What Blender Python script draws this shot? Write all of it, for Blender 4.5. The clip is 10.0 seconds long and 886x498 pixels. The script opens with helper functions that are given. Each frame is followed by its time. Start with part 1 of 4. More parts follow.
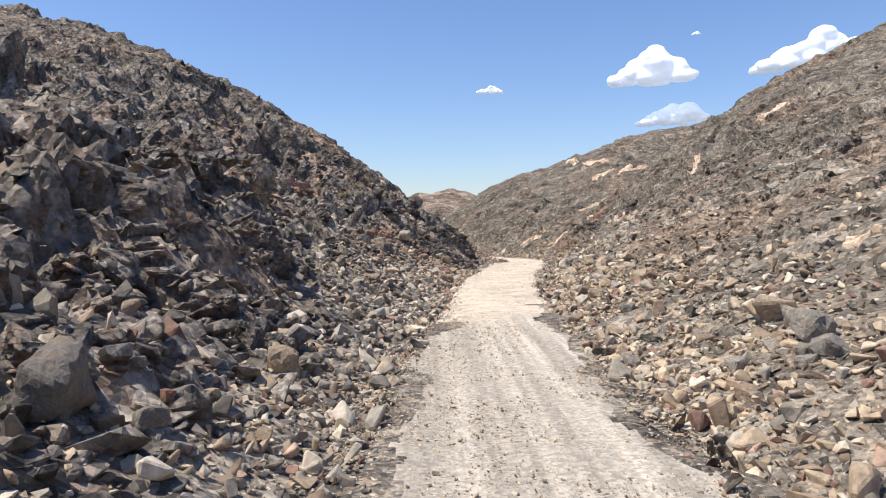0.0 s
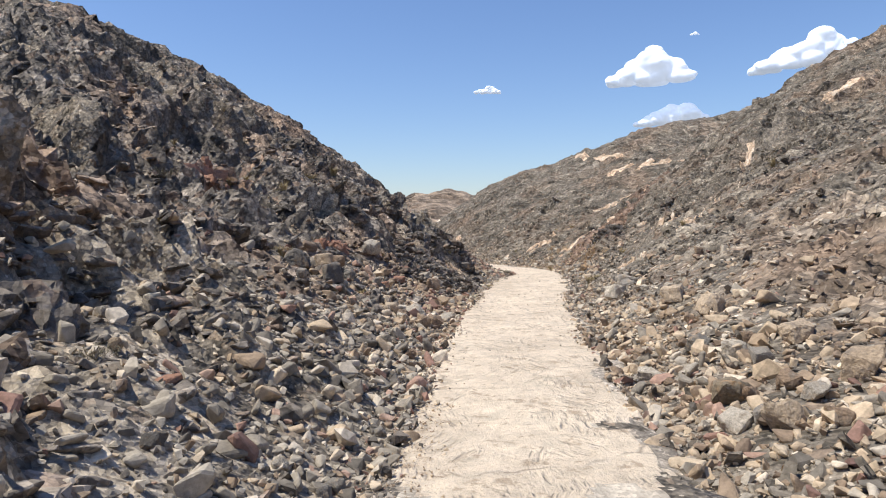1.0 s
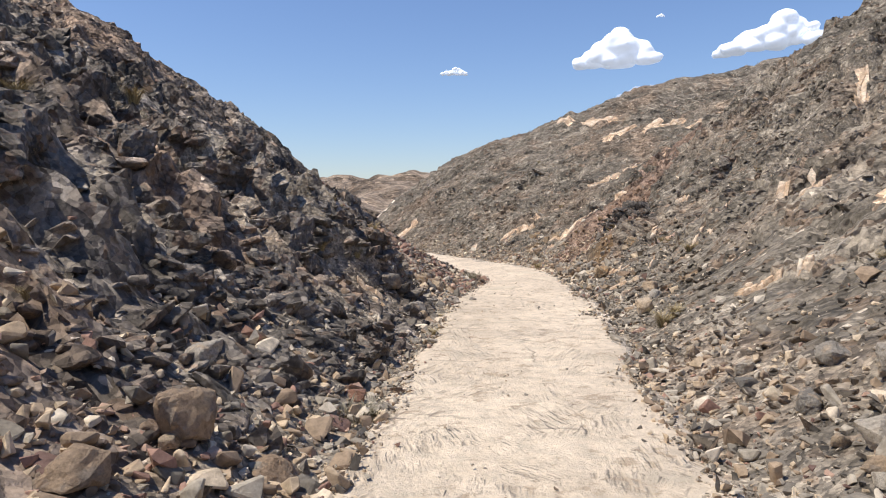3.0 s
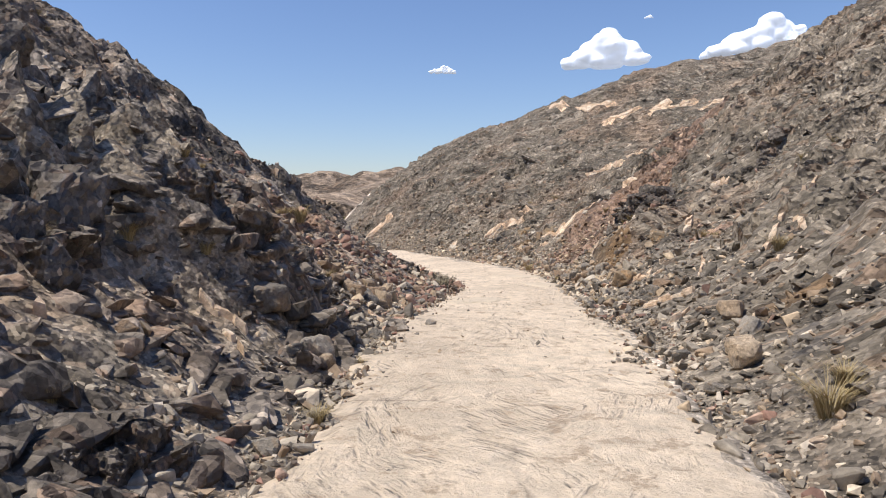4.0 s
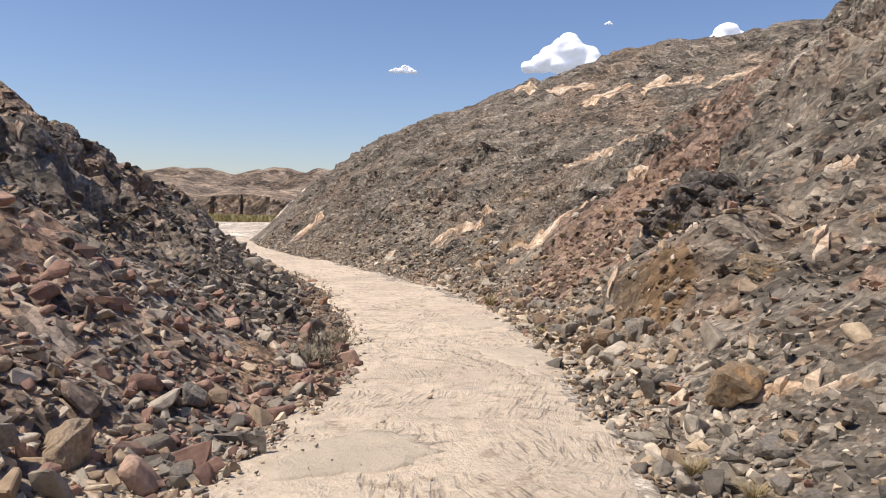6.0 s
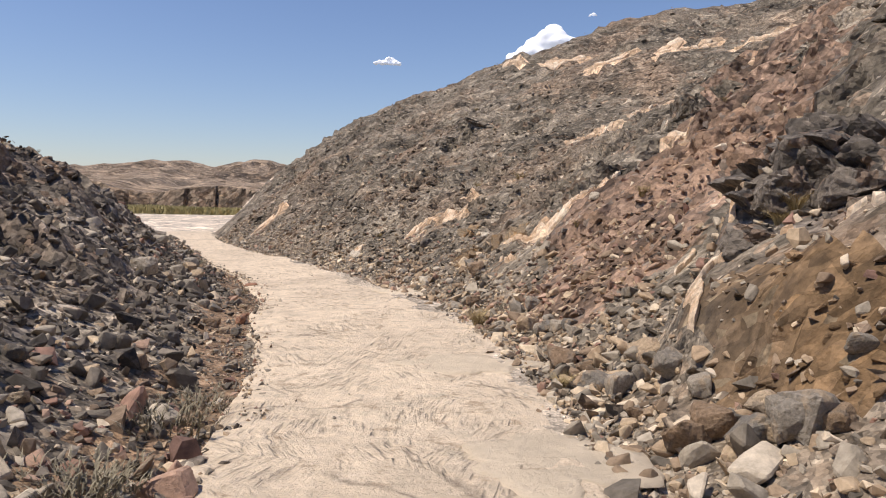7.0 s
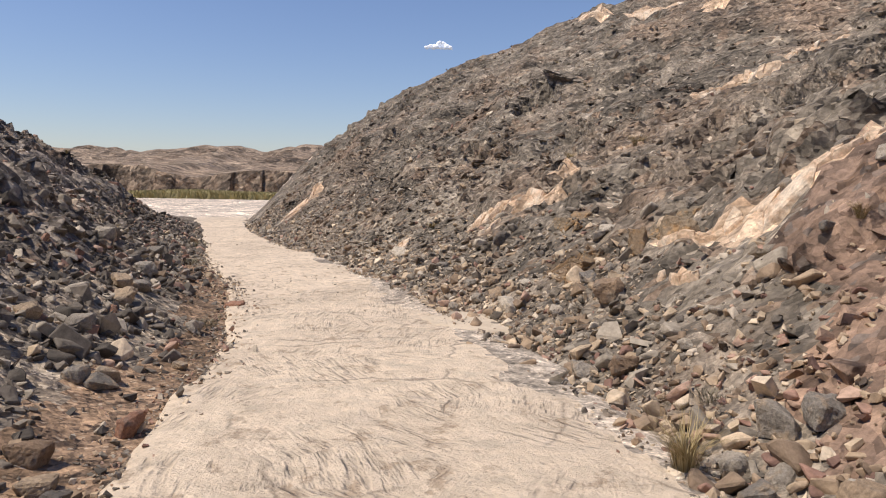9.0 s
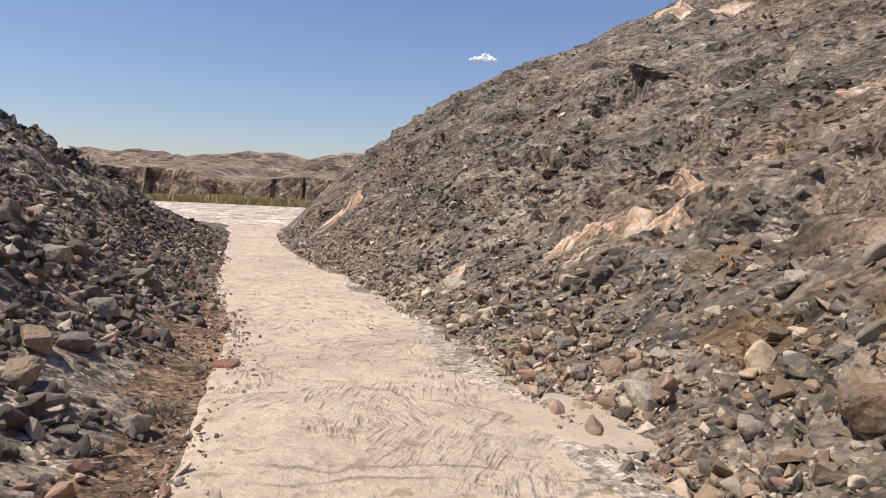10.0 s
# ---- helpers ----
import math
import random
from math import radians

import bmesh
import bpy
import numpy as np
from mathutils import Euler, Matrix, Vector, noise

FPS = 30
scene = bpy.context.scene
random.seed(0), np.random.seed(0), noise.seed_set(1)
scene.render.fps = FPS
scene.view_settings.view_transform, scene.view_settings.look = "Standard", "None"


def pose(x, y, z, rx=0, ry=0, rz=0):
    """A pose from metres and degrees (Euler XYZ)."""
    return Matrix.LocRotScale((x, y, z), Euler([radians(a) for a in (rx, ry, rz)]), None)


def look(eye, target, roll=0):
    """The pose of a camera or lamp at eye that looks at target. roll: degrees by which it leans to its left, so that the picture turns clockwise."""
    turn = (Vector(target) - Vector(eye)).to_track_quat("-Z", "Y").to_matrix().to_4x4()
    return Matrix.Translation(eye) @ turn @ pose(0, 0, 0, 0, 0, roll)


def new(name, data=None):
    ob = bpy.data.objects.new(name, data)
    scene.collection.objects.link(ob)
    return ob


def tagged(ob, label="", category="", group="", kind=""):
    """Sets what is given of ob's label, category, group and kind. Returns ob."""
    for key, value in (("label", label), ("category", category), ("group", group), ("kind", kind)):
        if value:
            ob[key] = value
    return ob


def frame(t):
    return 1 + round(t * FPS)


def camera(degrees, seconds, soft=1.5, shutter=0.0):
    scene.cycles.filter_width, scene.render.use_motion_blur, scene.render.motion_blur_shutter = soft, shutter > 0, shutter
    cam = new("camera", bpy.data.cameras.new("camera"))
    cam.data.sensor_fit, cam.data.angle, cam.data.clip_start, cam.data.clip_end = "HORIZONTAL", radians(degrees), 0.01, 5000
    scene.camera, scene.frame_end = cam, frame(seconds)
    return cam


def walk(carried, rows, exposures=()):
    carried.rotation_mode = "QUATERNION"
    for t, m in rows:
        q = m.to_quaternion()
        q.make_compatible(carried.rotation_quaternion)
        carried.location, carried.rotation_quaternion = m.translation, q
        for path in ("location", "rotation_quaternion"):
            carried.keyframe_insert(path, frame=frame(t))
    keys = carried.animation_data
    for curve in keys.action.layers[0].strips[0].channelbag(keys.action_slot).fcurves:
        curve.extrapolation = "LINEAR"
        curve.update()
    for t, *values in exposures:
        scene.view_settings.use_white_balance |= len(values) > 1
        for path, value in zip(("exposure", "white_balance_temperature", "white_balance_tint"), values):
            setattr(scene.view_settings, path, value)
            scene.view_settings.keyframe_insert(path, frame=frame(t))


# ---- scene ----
cam = camera(65.2, 10.0, soft=1.1)
PATH = [
    (0.0, (0.346, -3.962, 2.228), (0.357, -1.464, 2.133), -0.4),
    (0.5, (0.500, 1.810, 2.326), (0.510, 4.309, 2.230), -0.1),
    (1.0, (0.791, 7.112, 2.400), (0.811, 9.611, 2.307), -0.3),
    (1.5, (1.149, 12.209, 2.501), (1.191, 14.706, 2.406), -0.4),
    (2.0, (1.519, 16.929, 2.473), (1.593, 19.425, 2.357), -0.6),
    (2.5, (2.041, 20.986, 2.320), (2.147, 23.480, 2.175), -0.7),
    (2.7, (2.231, 22.430, 2.266), (2.350, 24.923, 2.117), -0.7),
    (3.8, (3.601, 30.851, 1.529), (3.771, 33.340, 1.368), -0.1),
    (4.0, (3.827, 32.264, 1.512), (4.009, 34.752, 1.354), 0.0),
    (4.5, (4.305, 35.490, 1.516), (4.532, 37.975, 1.360), 0.5),
    (5.0, (4.853, 38.316, 1.538), (5.119, 40.798, 1.387), 0.9),
    (5.5, (5.354, 40.819, 1.510), (5.659, 43.296, 1.356), 1.2),
    (5.7, (5.594, 41.781, 1.468), (5.905, 44.258, 1.317), 1.1),
    (6.8, (6.787, 48.164, 1.111), (7.181, 50.627, 0.938), 1.2),
    (7.0, (7.054, 49.217, 1.058), (7.436, 51.681, 0.879), 0.8),
    (7.5, (7.429, 51.393, 1.003), (7.795, 53.856, 0.796), 0.2),
    (8.0, (7.515, 53.253, 0.887), (7.841, 55.721, 0.660), 0.0),
    (8.5, (7.516, 55.174, 0.806), (7.765, 57.650, 0.564), 0.3),
    (9.0, (7.482, 57.274, 0.780), (7.684, 59.755, 0.546), 0.7),
    (9.5, (7.360, 59.427, 0.790), (7.500, 61.914, 0.578), 1.6),
    (10.0, (7.156, 61.810, 0.797), (7.220, 64.301, 0.601), 2.3),
]
walk(cam, [(t, look(eye, target, roll)) for t, eye, target, roll in PATH],
     [(0.0, 0.2, 6150, 11), (1.0, 0.1, 6150, 10), (2.5, 0.06, 6250, 11), (4.5, -0.02, 6350, 13), (7.5, -0.15, 6680, 15), (10.0, -0.21, 6580, 15.5)])

# ---- light ----
SUN_AT = Vector((-0.46, -0.08, 0.88)).normalized()
world = bpy.data.worlds.new("sky")
scene.world = world
world.use_nodes = True
wn = world.node_tree.nodes
sky = wn.new("ShaderNodeTexSky")
sky.sky_type = "NISHITA"
sky.sun_disc = False
sky.sun_elevation = math.asin(SUN_AT.z)
sky.sun_rotation = math.atan2(SUN_AT.x, SUN_AT.y)
sky.altitude = 600
sky.air_density, sky.dust_density, sky.ozone_density = 1.25, 0.35, 2.2
tint = wn.new("ShaderNodeMix")
tint.data_type, tint.blend_type = "RGBA", "MULTIPLY"
tint.inputs[0].default_value = 1.0
tint.inputs[7].default_value = (0.94, 0.995, 1.19, 1)
world.node_tree.links.new(sky.outputs[0], tint.inputs[6])
world.node_tree.links.new(tint.outputs[2], wn["Background"].inputs[0])
wn["Background"].inputs[1].default_value = 0.106
sun = new("sun", bpy.data.lights.new("sun", "SUN"))
sun.data.energy, sun.data.angle, sun.data.color = 5.0, radians(0.5), (1.0, 0.925, 0.79)
sun.matrix_world = look(SUN_AT * 50, (0, 0, 0))

# ---- materials ----
def shader(name, rough=0.9):
    m = bpy.data.materials.new(name)
    m.use_nodes = True
    nt = m.node_tree
    b = nt.nodes["Principled BSDF"]
    b.inputs["Roughness"].default_value = rough
    b.inputs["Specular IOR Level"].default_value = 0.25
    return m, nt, b


def place(nt):
    return nt.nodes.new("ShaderNodeTexCoord").outputs["Object"]


def noisy(nt, vec, scale, detail=5.0, rough=0.6):
    n = nt.nodes.new("ShaderNodeTexNoise")
    n.inputs["Scale"].default_value = scale
    n.inputs["Detail"].default_value = detail
    n.inputs["Roughness"].default_value = rough
    nt.links.new(vec, n.inputs["Vector"])
    return n.outputs["Fac"]


def ramp(nt, fac, stops):
    r = nt.nodes.new("ShaderNodeValToRGB")
    e = r.color_ramp.elements
    while len(e) < len(stops):
        e.new(0.5)
    for k, (pos, col) in enumerate(stops):
        e[k].position = pos
        e[k].color = (*col, 1) if len(col) == 3 else (col[0],) * 3 + (1,)
    nt.links.new(fac, r.inputs[0])
    return r.outputs[0]


def mixed(nt, fac, a, b, how="MIX"):
    m = nt.nodes.new("ShaderNodeMix")
    m.data_type, m.blend_type = "RGBA", how
    for sock, v in ((m.inputs[0], fac), (m.inputs[6], a), (m.inputs[7], b)):
        if isinstance(v, (int, float)):
            sock.default_value = v
        elif isinstance(v, tuple):
            sock.default_value = (*v, 1)
        else:
            nt.links.new(v, sock)
    return m.outputs[2]


def bumped(nt, bsdf, height, strength, distance):
    b = nt.nodes.new("ShaderNodeBump")
    b.inputs["Strength"].default_value = strength
    b.inputs["Distance"].default_value = distance
    nt.links.new(height, b.inputs["Height"])
    nt.links.new(b.outputs[0], bsdf.inputs["Normal"])


def stretched(nt, vec, rot, scale):
    m = nt.nodes.new("ShaderNodeMapping")
    m.inputs["Rotation"].default_value = [radians(a) for a in rot]
    m.inputs["Scale"].default_value = scale
    nt.links.new(vec, m.inputs["Vector"])
    return m.outputs[0]


def bedded(nt, vec, across=1.4, along_bed=0.8, out=1.0):
    """Coordinates that follow the bedding: across it, along it and out of the slope."""
    c = nt.nodes.new("ShaderNodeCombineXYZ")
    for k, (axis, f) in enumerate((((0.45, 0.85, 0.27), across), ((0.74, -0.53, 0.42), along_bed), ((-0.50, 0.01, 0.86), out))):
        d = nt.nodes.new("ShaderNodeVectorMath")
        d.operation = "DOT_PRODUCT"
        d.inputs[1].default_value = [a * f for a in axis]
        nt.links.new(vec, d.inputs[0])
        nt.links.new(d.outputs["Value"], c.inputs[k])
    return c.outputs[0]


def sums(nt, *terms):
    """Weighted sum of values."""
    total = None
    for sock, f in terms:
        m = nt.nodes.new("ShaderNodeMath")
        m.operation = "MULTIPLY_ADD"
        nt.links.new(sock, m.inputs[0])
        m.inputs[1].default_value = f
        if total is None:
            m.inputs[2].default_value = 0.0
        else:
            nt.links.new(total, m.inputs[2])
        total = m.outputs[0]
    return total


def facets(nt, vec, scale):
    """Broken faces: a value for each, a second one, and the height of its tilted plane (about -0.5 to 0.5)."""
    v = nt.nodes.new("ShaderNodeTexVoronoi")
    v.inputs["Scale"].default_value = scale
    v.inputs["Randomness"].default_value = 1.0
    nt.links.new(vec, v.inputs["Vector"])
    s = nt.nodes.new("ShaderNodeSeparateColor")
    nt.links.new(v.outputs["Color"], s.inputs[0])
    off = nt.nodes.new("ShaderNodeVectorMath")
    off.operation = "SUBTRACT"
    nt.links.new(vec, off.inputs[0])
    nt.links.new(v.outputs["Position"], off.inputs[1])
    lean = nt.nodes.new("ShaderNodeVectorMath")
    lean.operation = "SUBTRACT"
    nt.links.new(v.outputs["Color"], lean.inputs[0])
    lean.inputs[1].default_value = (0.5, 0.5, 0.5)
    dot = nt.nodes.new("ShaderNodeVectorMath")
    dot.operation = "DOT_PRODUCT"
    nt.links.new(off.outputs[0], dot.inputs[0])
    nt.links.new(lean.outputs[0], dot.inputs[1])
    return s.outputs[0], s.outputs[1], sums(nt, (dot.outputs["Value"], scale * 1.3), (s.outputs[2], 0.35))


def rock_ground(name, base, rust, pale, piece=4.0, rusty=0.56, flecks=0.955, relief=1.0, loose=False):
    """Bedrock and fine scree: broken along its bedding, with rusty patches, pale flecks and grit."""
    m, nt, b = shader(name, 0.92)
    v = place(nt)
    warp = nt.nodes.new("ShaderNodeMix")
    warp.data_type = "VECTOR"
    wob = nt.nodes.new("ShaderNodeTexNoise")
    wob.inputs["Scale"].default_value = 1.7
    wob.inputs["Detail"].default_value = 4.0
    nt.links.new(v, wob.inputs["Vector"])
    warp.inputs[0].default_value = 0.12
    nt.links.new(v, warp.inputs[4])
    nt.links.new(wob.outputs["Color"], warp.inputs[5])
    strata = warp.outputs[1] if loose else bedded(nt, warp.outputs[1])
    streak = stretched(nt, v, (0, 0, 0), (0.5, 0.5, 0.5)) if loose else bedded(nt, warp.outputs[1], 1.0, 0.22, 0.5)
    broad = noisy(nt, v, 0.16, 6)
    mid = noisy(nt, strata, 1.1, 8, 0.65)
    fine = noisy(nt, v, 9.0, 8, 0.7)
    big, big_b, big_h = facets(nt, strata, piece * 0.34)
    one, one_b, one_h = facets(nt, strata, piece)
    two, two_b, two_h = facets(nt, strata, piece * 2.9)
    col = ramp(nt, mid, [(0.3, tuple(c * 0.62 for c in base)), (0.5, base), (0.7, tuple(c * 1.45 for c in base))])
    col = mixed(nt, 1.0, col, ramp(nt, noisy(nt, streak, 1.0, 5, 0.6), [(0.32, (0.5,)), (0.5, (1.0,)), (0.7, (1.6,))]), "MULTIPLY")
    col = mixed(nt, ramp(nt, broad, [(rusty - 0.06, (0,)), (rusty + 0.1, (0.75,))]), col, rust)
    col = mixed(nt, ramp(nt, one, [(0.84, (0,)), (0.9, (0.6,))]), col, rust)
    col = mixed(nt, ramp(nt, two, [(flecks, (0,)), (flecks + 0.02, (0.75,))]), col, pale)
    for val, lo, hi in ((big_b, 0.72, 1.22), (one_b, 0.62, 1.30), (two_b, 0.68, 1.28)):
        col = mixed(nt, 1.0, col, ramp(nt, val, [(0.0, (lo,)), (1.0, (hi,))]), "MULTIPLY")
    col = mixed(nt, 1.0, col, ramp(nt, fine, [(0.3, (0.55,)), (0.7, (1.40,))]), "MULTIPLY")
    nt.links.new(col, b.inputs["Base Color"])
    k = relief / piece
    h = sums(nt, (big_h, 1.9 * k), (one_h, 0.95 * k), (two_h, 0.42 * k), (noisy(nt, warp.outputs[1], 2.2 * piece, 6, 0.7), 0.20 * k))
    bumped(nt, b, h, 1.0, 1.0)
    return m


def stone(name, stops, rough=0.85):
    """Loose stones: a colour each, by island, with grain."""
    m, nt, b = shader(name, rough)
    v = place(nt)
    rnd = nt.nodes.new("ShaderNodeNewGeometry").outputs["Random Per Island"]
    col = ramp(nt, rnd, stops)
    col = mixed(nt, 1.0, col, ramp(nt, noisy(nt, v, 9, 7, 0.7), [(0.3, (0.6,)), (0.7, (1.3,))]), "MULTIPLY")
    nt.links.new(col, b.inputs["Base Color"])
    bumped(nt, b, noisy(nt, v, 22, 7, 0.7), 0.6, 0.03)
    return m


def boulder_rock(name, stops, patch):
    """Single stones: a colour each, by object, with stains."""
    m, nt, b = shader(name, 0.85)
    v = place(nt)
    rnd = nt.nodes.new("ShaderNodeObjectInfo").outputs["Random"]
    col = ramp(nt, rnd, stops)
    col = mixed(nt, ramp(nt, noisy(nt, v, 3.0, 5), [(0.5, (0,)), (0.62, (0.7,))]), col, patch)
    col = mixed(nt, 1.0, col, ramp(nt, noisy(nt, v, 14, 7, 0.7), [(0.3, (0.6,)), (0.7, (1.3,))]), "MULTIPLY")
    nt.links.new(col, b.inputs["Base Color"])
    rough = mixed(nt, 0.4, noisy(nt, v, 5, 8, 0.7), noisy(nt, v, 18, 7, 0.7))
    bumped(nt, b, rough, 0.9, 0.08)
    return m


mat_left = rock_ground("dark bedrock", (0.208, 0.178, 0.148), (0.320, 0.220, 0.155), (0.50, 0.42, 0.34), 4.0, 0.57, 0.965)
mat_right = rock_ground("grey shale bedrock", (0.244, 0.207, 0.160), (0.340, 0.238, 0.163), (0.66, 0.56, 0.44), 4.4)
mat_plain = rock_ground("dry hill ground", (0.30, 0.23, 0.165), (0.35, 0.255, 0.175), (0.20, 0.165, 0.13), 0.35, 0.5, 0.93, 0.4)
mat_bed = rock_ground("pale river gravel", (0.74, 0.62, 0.49), (0.52, 0.45, 0.37), (0.72, 0.65, 0.56), 3.0, 0.56, 0.94, 0.25, True)
mat_rust = rock_ground("rust red bedrock", (0.290, 0.200, 0.145), (0.385, 0.250, 0.165), (0.22, 0.185, 0.155), 3.2, 0.5, 0.9, 1.0, True)
mat_ochre = rock_ground("ochre stained bedrock", (0.185, 0.145, 0.105), (0.360, 0.225, 0.115), (0.42, 0.33, 0.22), 2.4, 0.52, 0.93, 0.9)
mat_grit = rock_ground("brown grit and fine scree", (0.285, 0.240, 0.185), (0.330, 0.248, 0.177), (0.528, 0.444, 0.342), 9.0, 0.56, 0.93, 0.9, True)
mat_soil = rock_ground("reddish brown soil", (0.30, 0.20, 0.125), (0.35, 0.24, 0.16), (0.42, 0.33, 0.24), 11.0, 0.56, 0.95, 0.8, True)
mat_cream_rock = rock_ground("cream quartz rock", (0.70, 0.52, 0.36), (0.62, 0.41, 0.25), (0.80, 0.66, 0.50), 3.6, 0.56, 0.95, 0.7, True)
mat_cliff = rock_ground("brown river cliff", (0.19, 0.145, 0.105), (0.26, 0.18, 0.12), (0.34, 0.27, 0.20), 0.5)
mat_dust = rock_ground("grey crushed stone", (0.54, 0.46, 0.365), (0.48, 0.40, 0.31), (0.64, 0.56, 0.46), 14.0, 0.56, 0.94, 0.22, True)
mat_grey = stone("grey stones", [(0.0, (0.140, 0.121, 0.098)), (0.4, (0.305, 0.262, 0.204)), (0.8, (0.475, 0.409, 0.318)), (1.0, (0.640, 0.546, 0.425))])
mat_coal = stone("dark stones", [(0.0, (0.080, 0.069, 0.057)), (0.6, (0.155, 0.132, 0.107)), (1.0, (0.255, 0.215, 0.170))])
mat_tan = stone("tan stones", [(0.0, (0.224, 0.162, 0.112)), (0.5, (0.426, 0.314, 0.207)), (0.85, (0.560, 0.437, 0.297)), (1.0, (0.717, 0.605, 0.459))])
mat_red = stone("red stones", [(0.0, (0.163, 0.100, 0.080)), (0.5, (0.338, 0.200, 0.147)), (1.0, (0.525, 0.362, 0.263))])
mat_cream = stone("cream quartz", [(0.0, (0.50, 0.38, 0.25)), (0.5, (0.66, 0.51, 0.345)), (1.0, (0.78, 0.66, 0.49))])
mat_boulder = boulder_rock("grey boulder rock", [(0.0, (0.172, 0.158, 0.138)), (0.5, (0.287, 0.255, 0.213)), (1.0, (0.437, 0.380, 0.305))], (0.460, 0.345, 0.230))
mat_boulder_tan = boulder_rock("tan boulder rock", [(0.0, (0.27, 0.185, 0.12)), (0.5, (0.42, 0.31, 0.205)), (1.0, (0.55, 0.43, 0.30))], (0.24, 0.20, 0.16))
mat_boulder_red = boulder_rock("red boulder rock", [(0.0, (0.30, 0.16, 0.105)), (1.0, (0.42, 0.23, 0.15))], (0.25, 0.19, 0.15))
mat_boulder_pale = boulder_rock("pale boulder rock", [(0.0, (0.50, 0.43, 0.34)), (1.0, (0.66, 0.58, 0.46))], (0.38, 0.31, 0.23))
mat_crag = boulder_rock("brown outcrop rock", [(0.0, (0.25, 0.20, 0.138)), (1.0, (0.36, 0.255, 0.155))], (0.52, 0.31, 0.14))
mat_vein = boulder_rock("cracked cream quartz", [(0.0, (0.62, 0.45, 0.30)), (0.5, (0.76, 0.58, 0.41)), (1.0, (0.82, 0.69, 0.53))], (0.60, 0.40, 0.25))
mat_dark = boulder_rock("dark outcrop rock", [(0.0, (0.149, 0.134, 0.116)), (1.0, (0.216, 0.188, 0.156))], (0.312, 0.216, 0.134))


def concrete():
    m, nt, b = shader("rough brushed concrete", 0.9)
    v = place(nt)
    broad = noisy(nt, v, 0.35, 6)
    col = ramp(nt, broad, [(0.3, (0.58, 0.475, 0.355)), (0.5, (0.71, 0.585, 0.44)), (0.7, (0.78, 0.645, 0.485))])
    col = mixed(nt, ramp(nt, noisy(nt, v, 2.2, 6, 0.65), [(0.52, (0,)), (0.68, (0.45,))]), col, (0.44, 0.38, 0.29))
    col = mixed(nt, ramp(nt, noisy(nt, v, 13, 6, 0.7), [(0.62, (0,)), (0.72, (0.5,))]), col, (0.30, 0.255, 0.205))
    crack = nt.nodes.new("ShaderNodeTexVoronoi")
    crack.feature = "DISTANCE_TO_EDGE"
    crack.inputs["Scale"].default_value = 0.55
    bent = nt.nodes.new("ShaderNodeMix")
    bent.data_type = "VECTOR"
    bent.inputs[0].default_value = 0.35
    wob = nt.nodes.new("ShaderNodeTexNoise")
    wob.inputs["Scale"].default_value = 1.4
    wob.inputs["Detail"].default_value = 6.0
    nt.links.new(v, wob.inputs["Vector"])
    nt.links.new(v, bent.inputs[4])
    nt.links.new(wob.outputs["Color"], bent.inputs[5])
    nt.links.new(bent.outputs[1], crack.inputs["Vector"])
    lines = mixed(nt, 1.0, ramp(nt, crack.outputs["Distance"], [(0.0, (1,)), (0.012, (0,))]), ramp(nt, noisy(nt, v, 0.8, 3), [(0.48, (0,)), (0.56, (0.9,))]), "MULTIPLY")
    col = mixed(nt, lines, col, (0.30, 0.24, 0.18))
    col = mixed(nt, 1.0, col, ramp(nt, noisy(nt, v, 4.5, 7, 0.7), [(0.3, (0.8,)), (0.7, (1.16,))]), "MULTIPLY")
    col = mixed(nt, ramp(nt, noisy(nt, v, 38, 4, 0.6), [(0.66, (0,)), (0.72, (0.8,))]), col, (0.24, 0.195, 0.15))
    # brush strokes: short grooves, turned from patch to patch
    cell = nt.nodes.new("ShaderNodeTexVoronoi")
    cell.inputs["Scale"].default_value = 0.9
    nt.links.new(v, cell.inputs["Vector"])
    turn = nt.nodes.new("ShaderNodeVectorRotate")
    turn.rotation_type = "Z_AXIS"
    ang = nt.nodes.new("ShaderNodeMath")
    ang.operation = "MULTIPLY_ADD"
    ang.inputs[1].default_value = 1.7
    ang.inputs[2].default_value = -0.85
    sep = nt.nodes.new("ShaderNodeSeparateColor")
    nt.links.new(cell.outputs["Color"], sep.inputs[0])
    nt.links.new(sep.outputs[0], ang.inputs[0])
    nt.links.new(v, turn.inputs["Vector"])
    nt.links.new(ang.outputs[0], turn.inputs["Angle"])
    groove = noisy(nt, stretched(nt, turn.outputs[0], (0, 0, 0), (13, 2.6, 1)), 1.0, 2, 0.5)
    brushed = ramp(nt, noisy(nt, v, 0.9, 4, 0.6), [(0.46, (0,)), (0.54, (1,))])
    cut = mixed(nt, 1.0, ramp(nt, groove, [(0.30, (1,)), (0.52, (0,))]), brushed, "MULTIPLY")
    # the grooves' shadow is painted in: darker colour where they cut
    col = mixed(nt, mixed(nt, 1.0, cut, (0.55, 0.55, 0.55), "MULTIPLY"), col, (0.33, 0.265, 0.20))
    crust = noisy(nt, v, 3.2, 10, 0.72)
    pits = noisy(nt, v, 17, 6, 0.65)
    # brown marks that also paint shade into the crust's hollows; crests lightened
    col = mixed(nt, ramp(nt, crust, [(0.38, (0.85,)), (0.45, (0,))]), col, (0.42, 0.32, 0.225))
    col = mixed(nt, ramp(nt, crust, [(0.56, (0,)), (0.68, (0.6,))]), col, (0.74, 0.62, 0.49))
    nt.links.new(col, b.inputs["Base Color"])
    h = mixed(nt, 0.55, crust, pits)
    h = mixed(nt, 0.28, h, mixed(nt, 1.0, (1.0, 1.0, 1.0), cut, "SUBTRACT"))
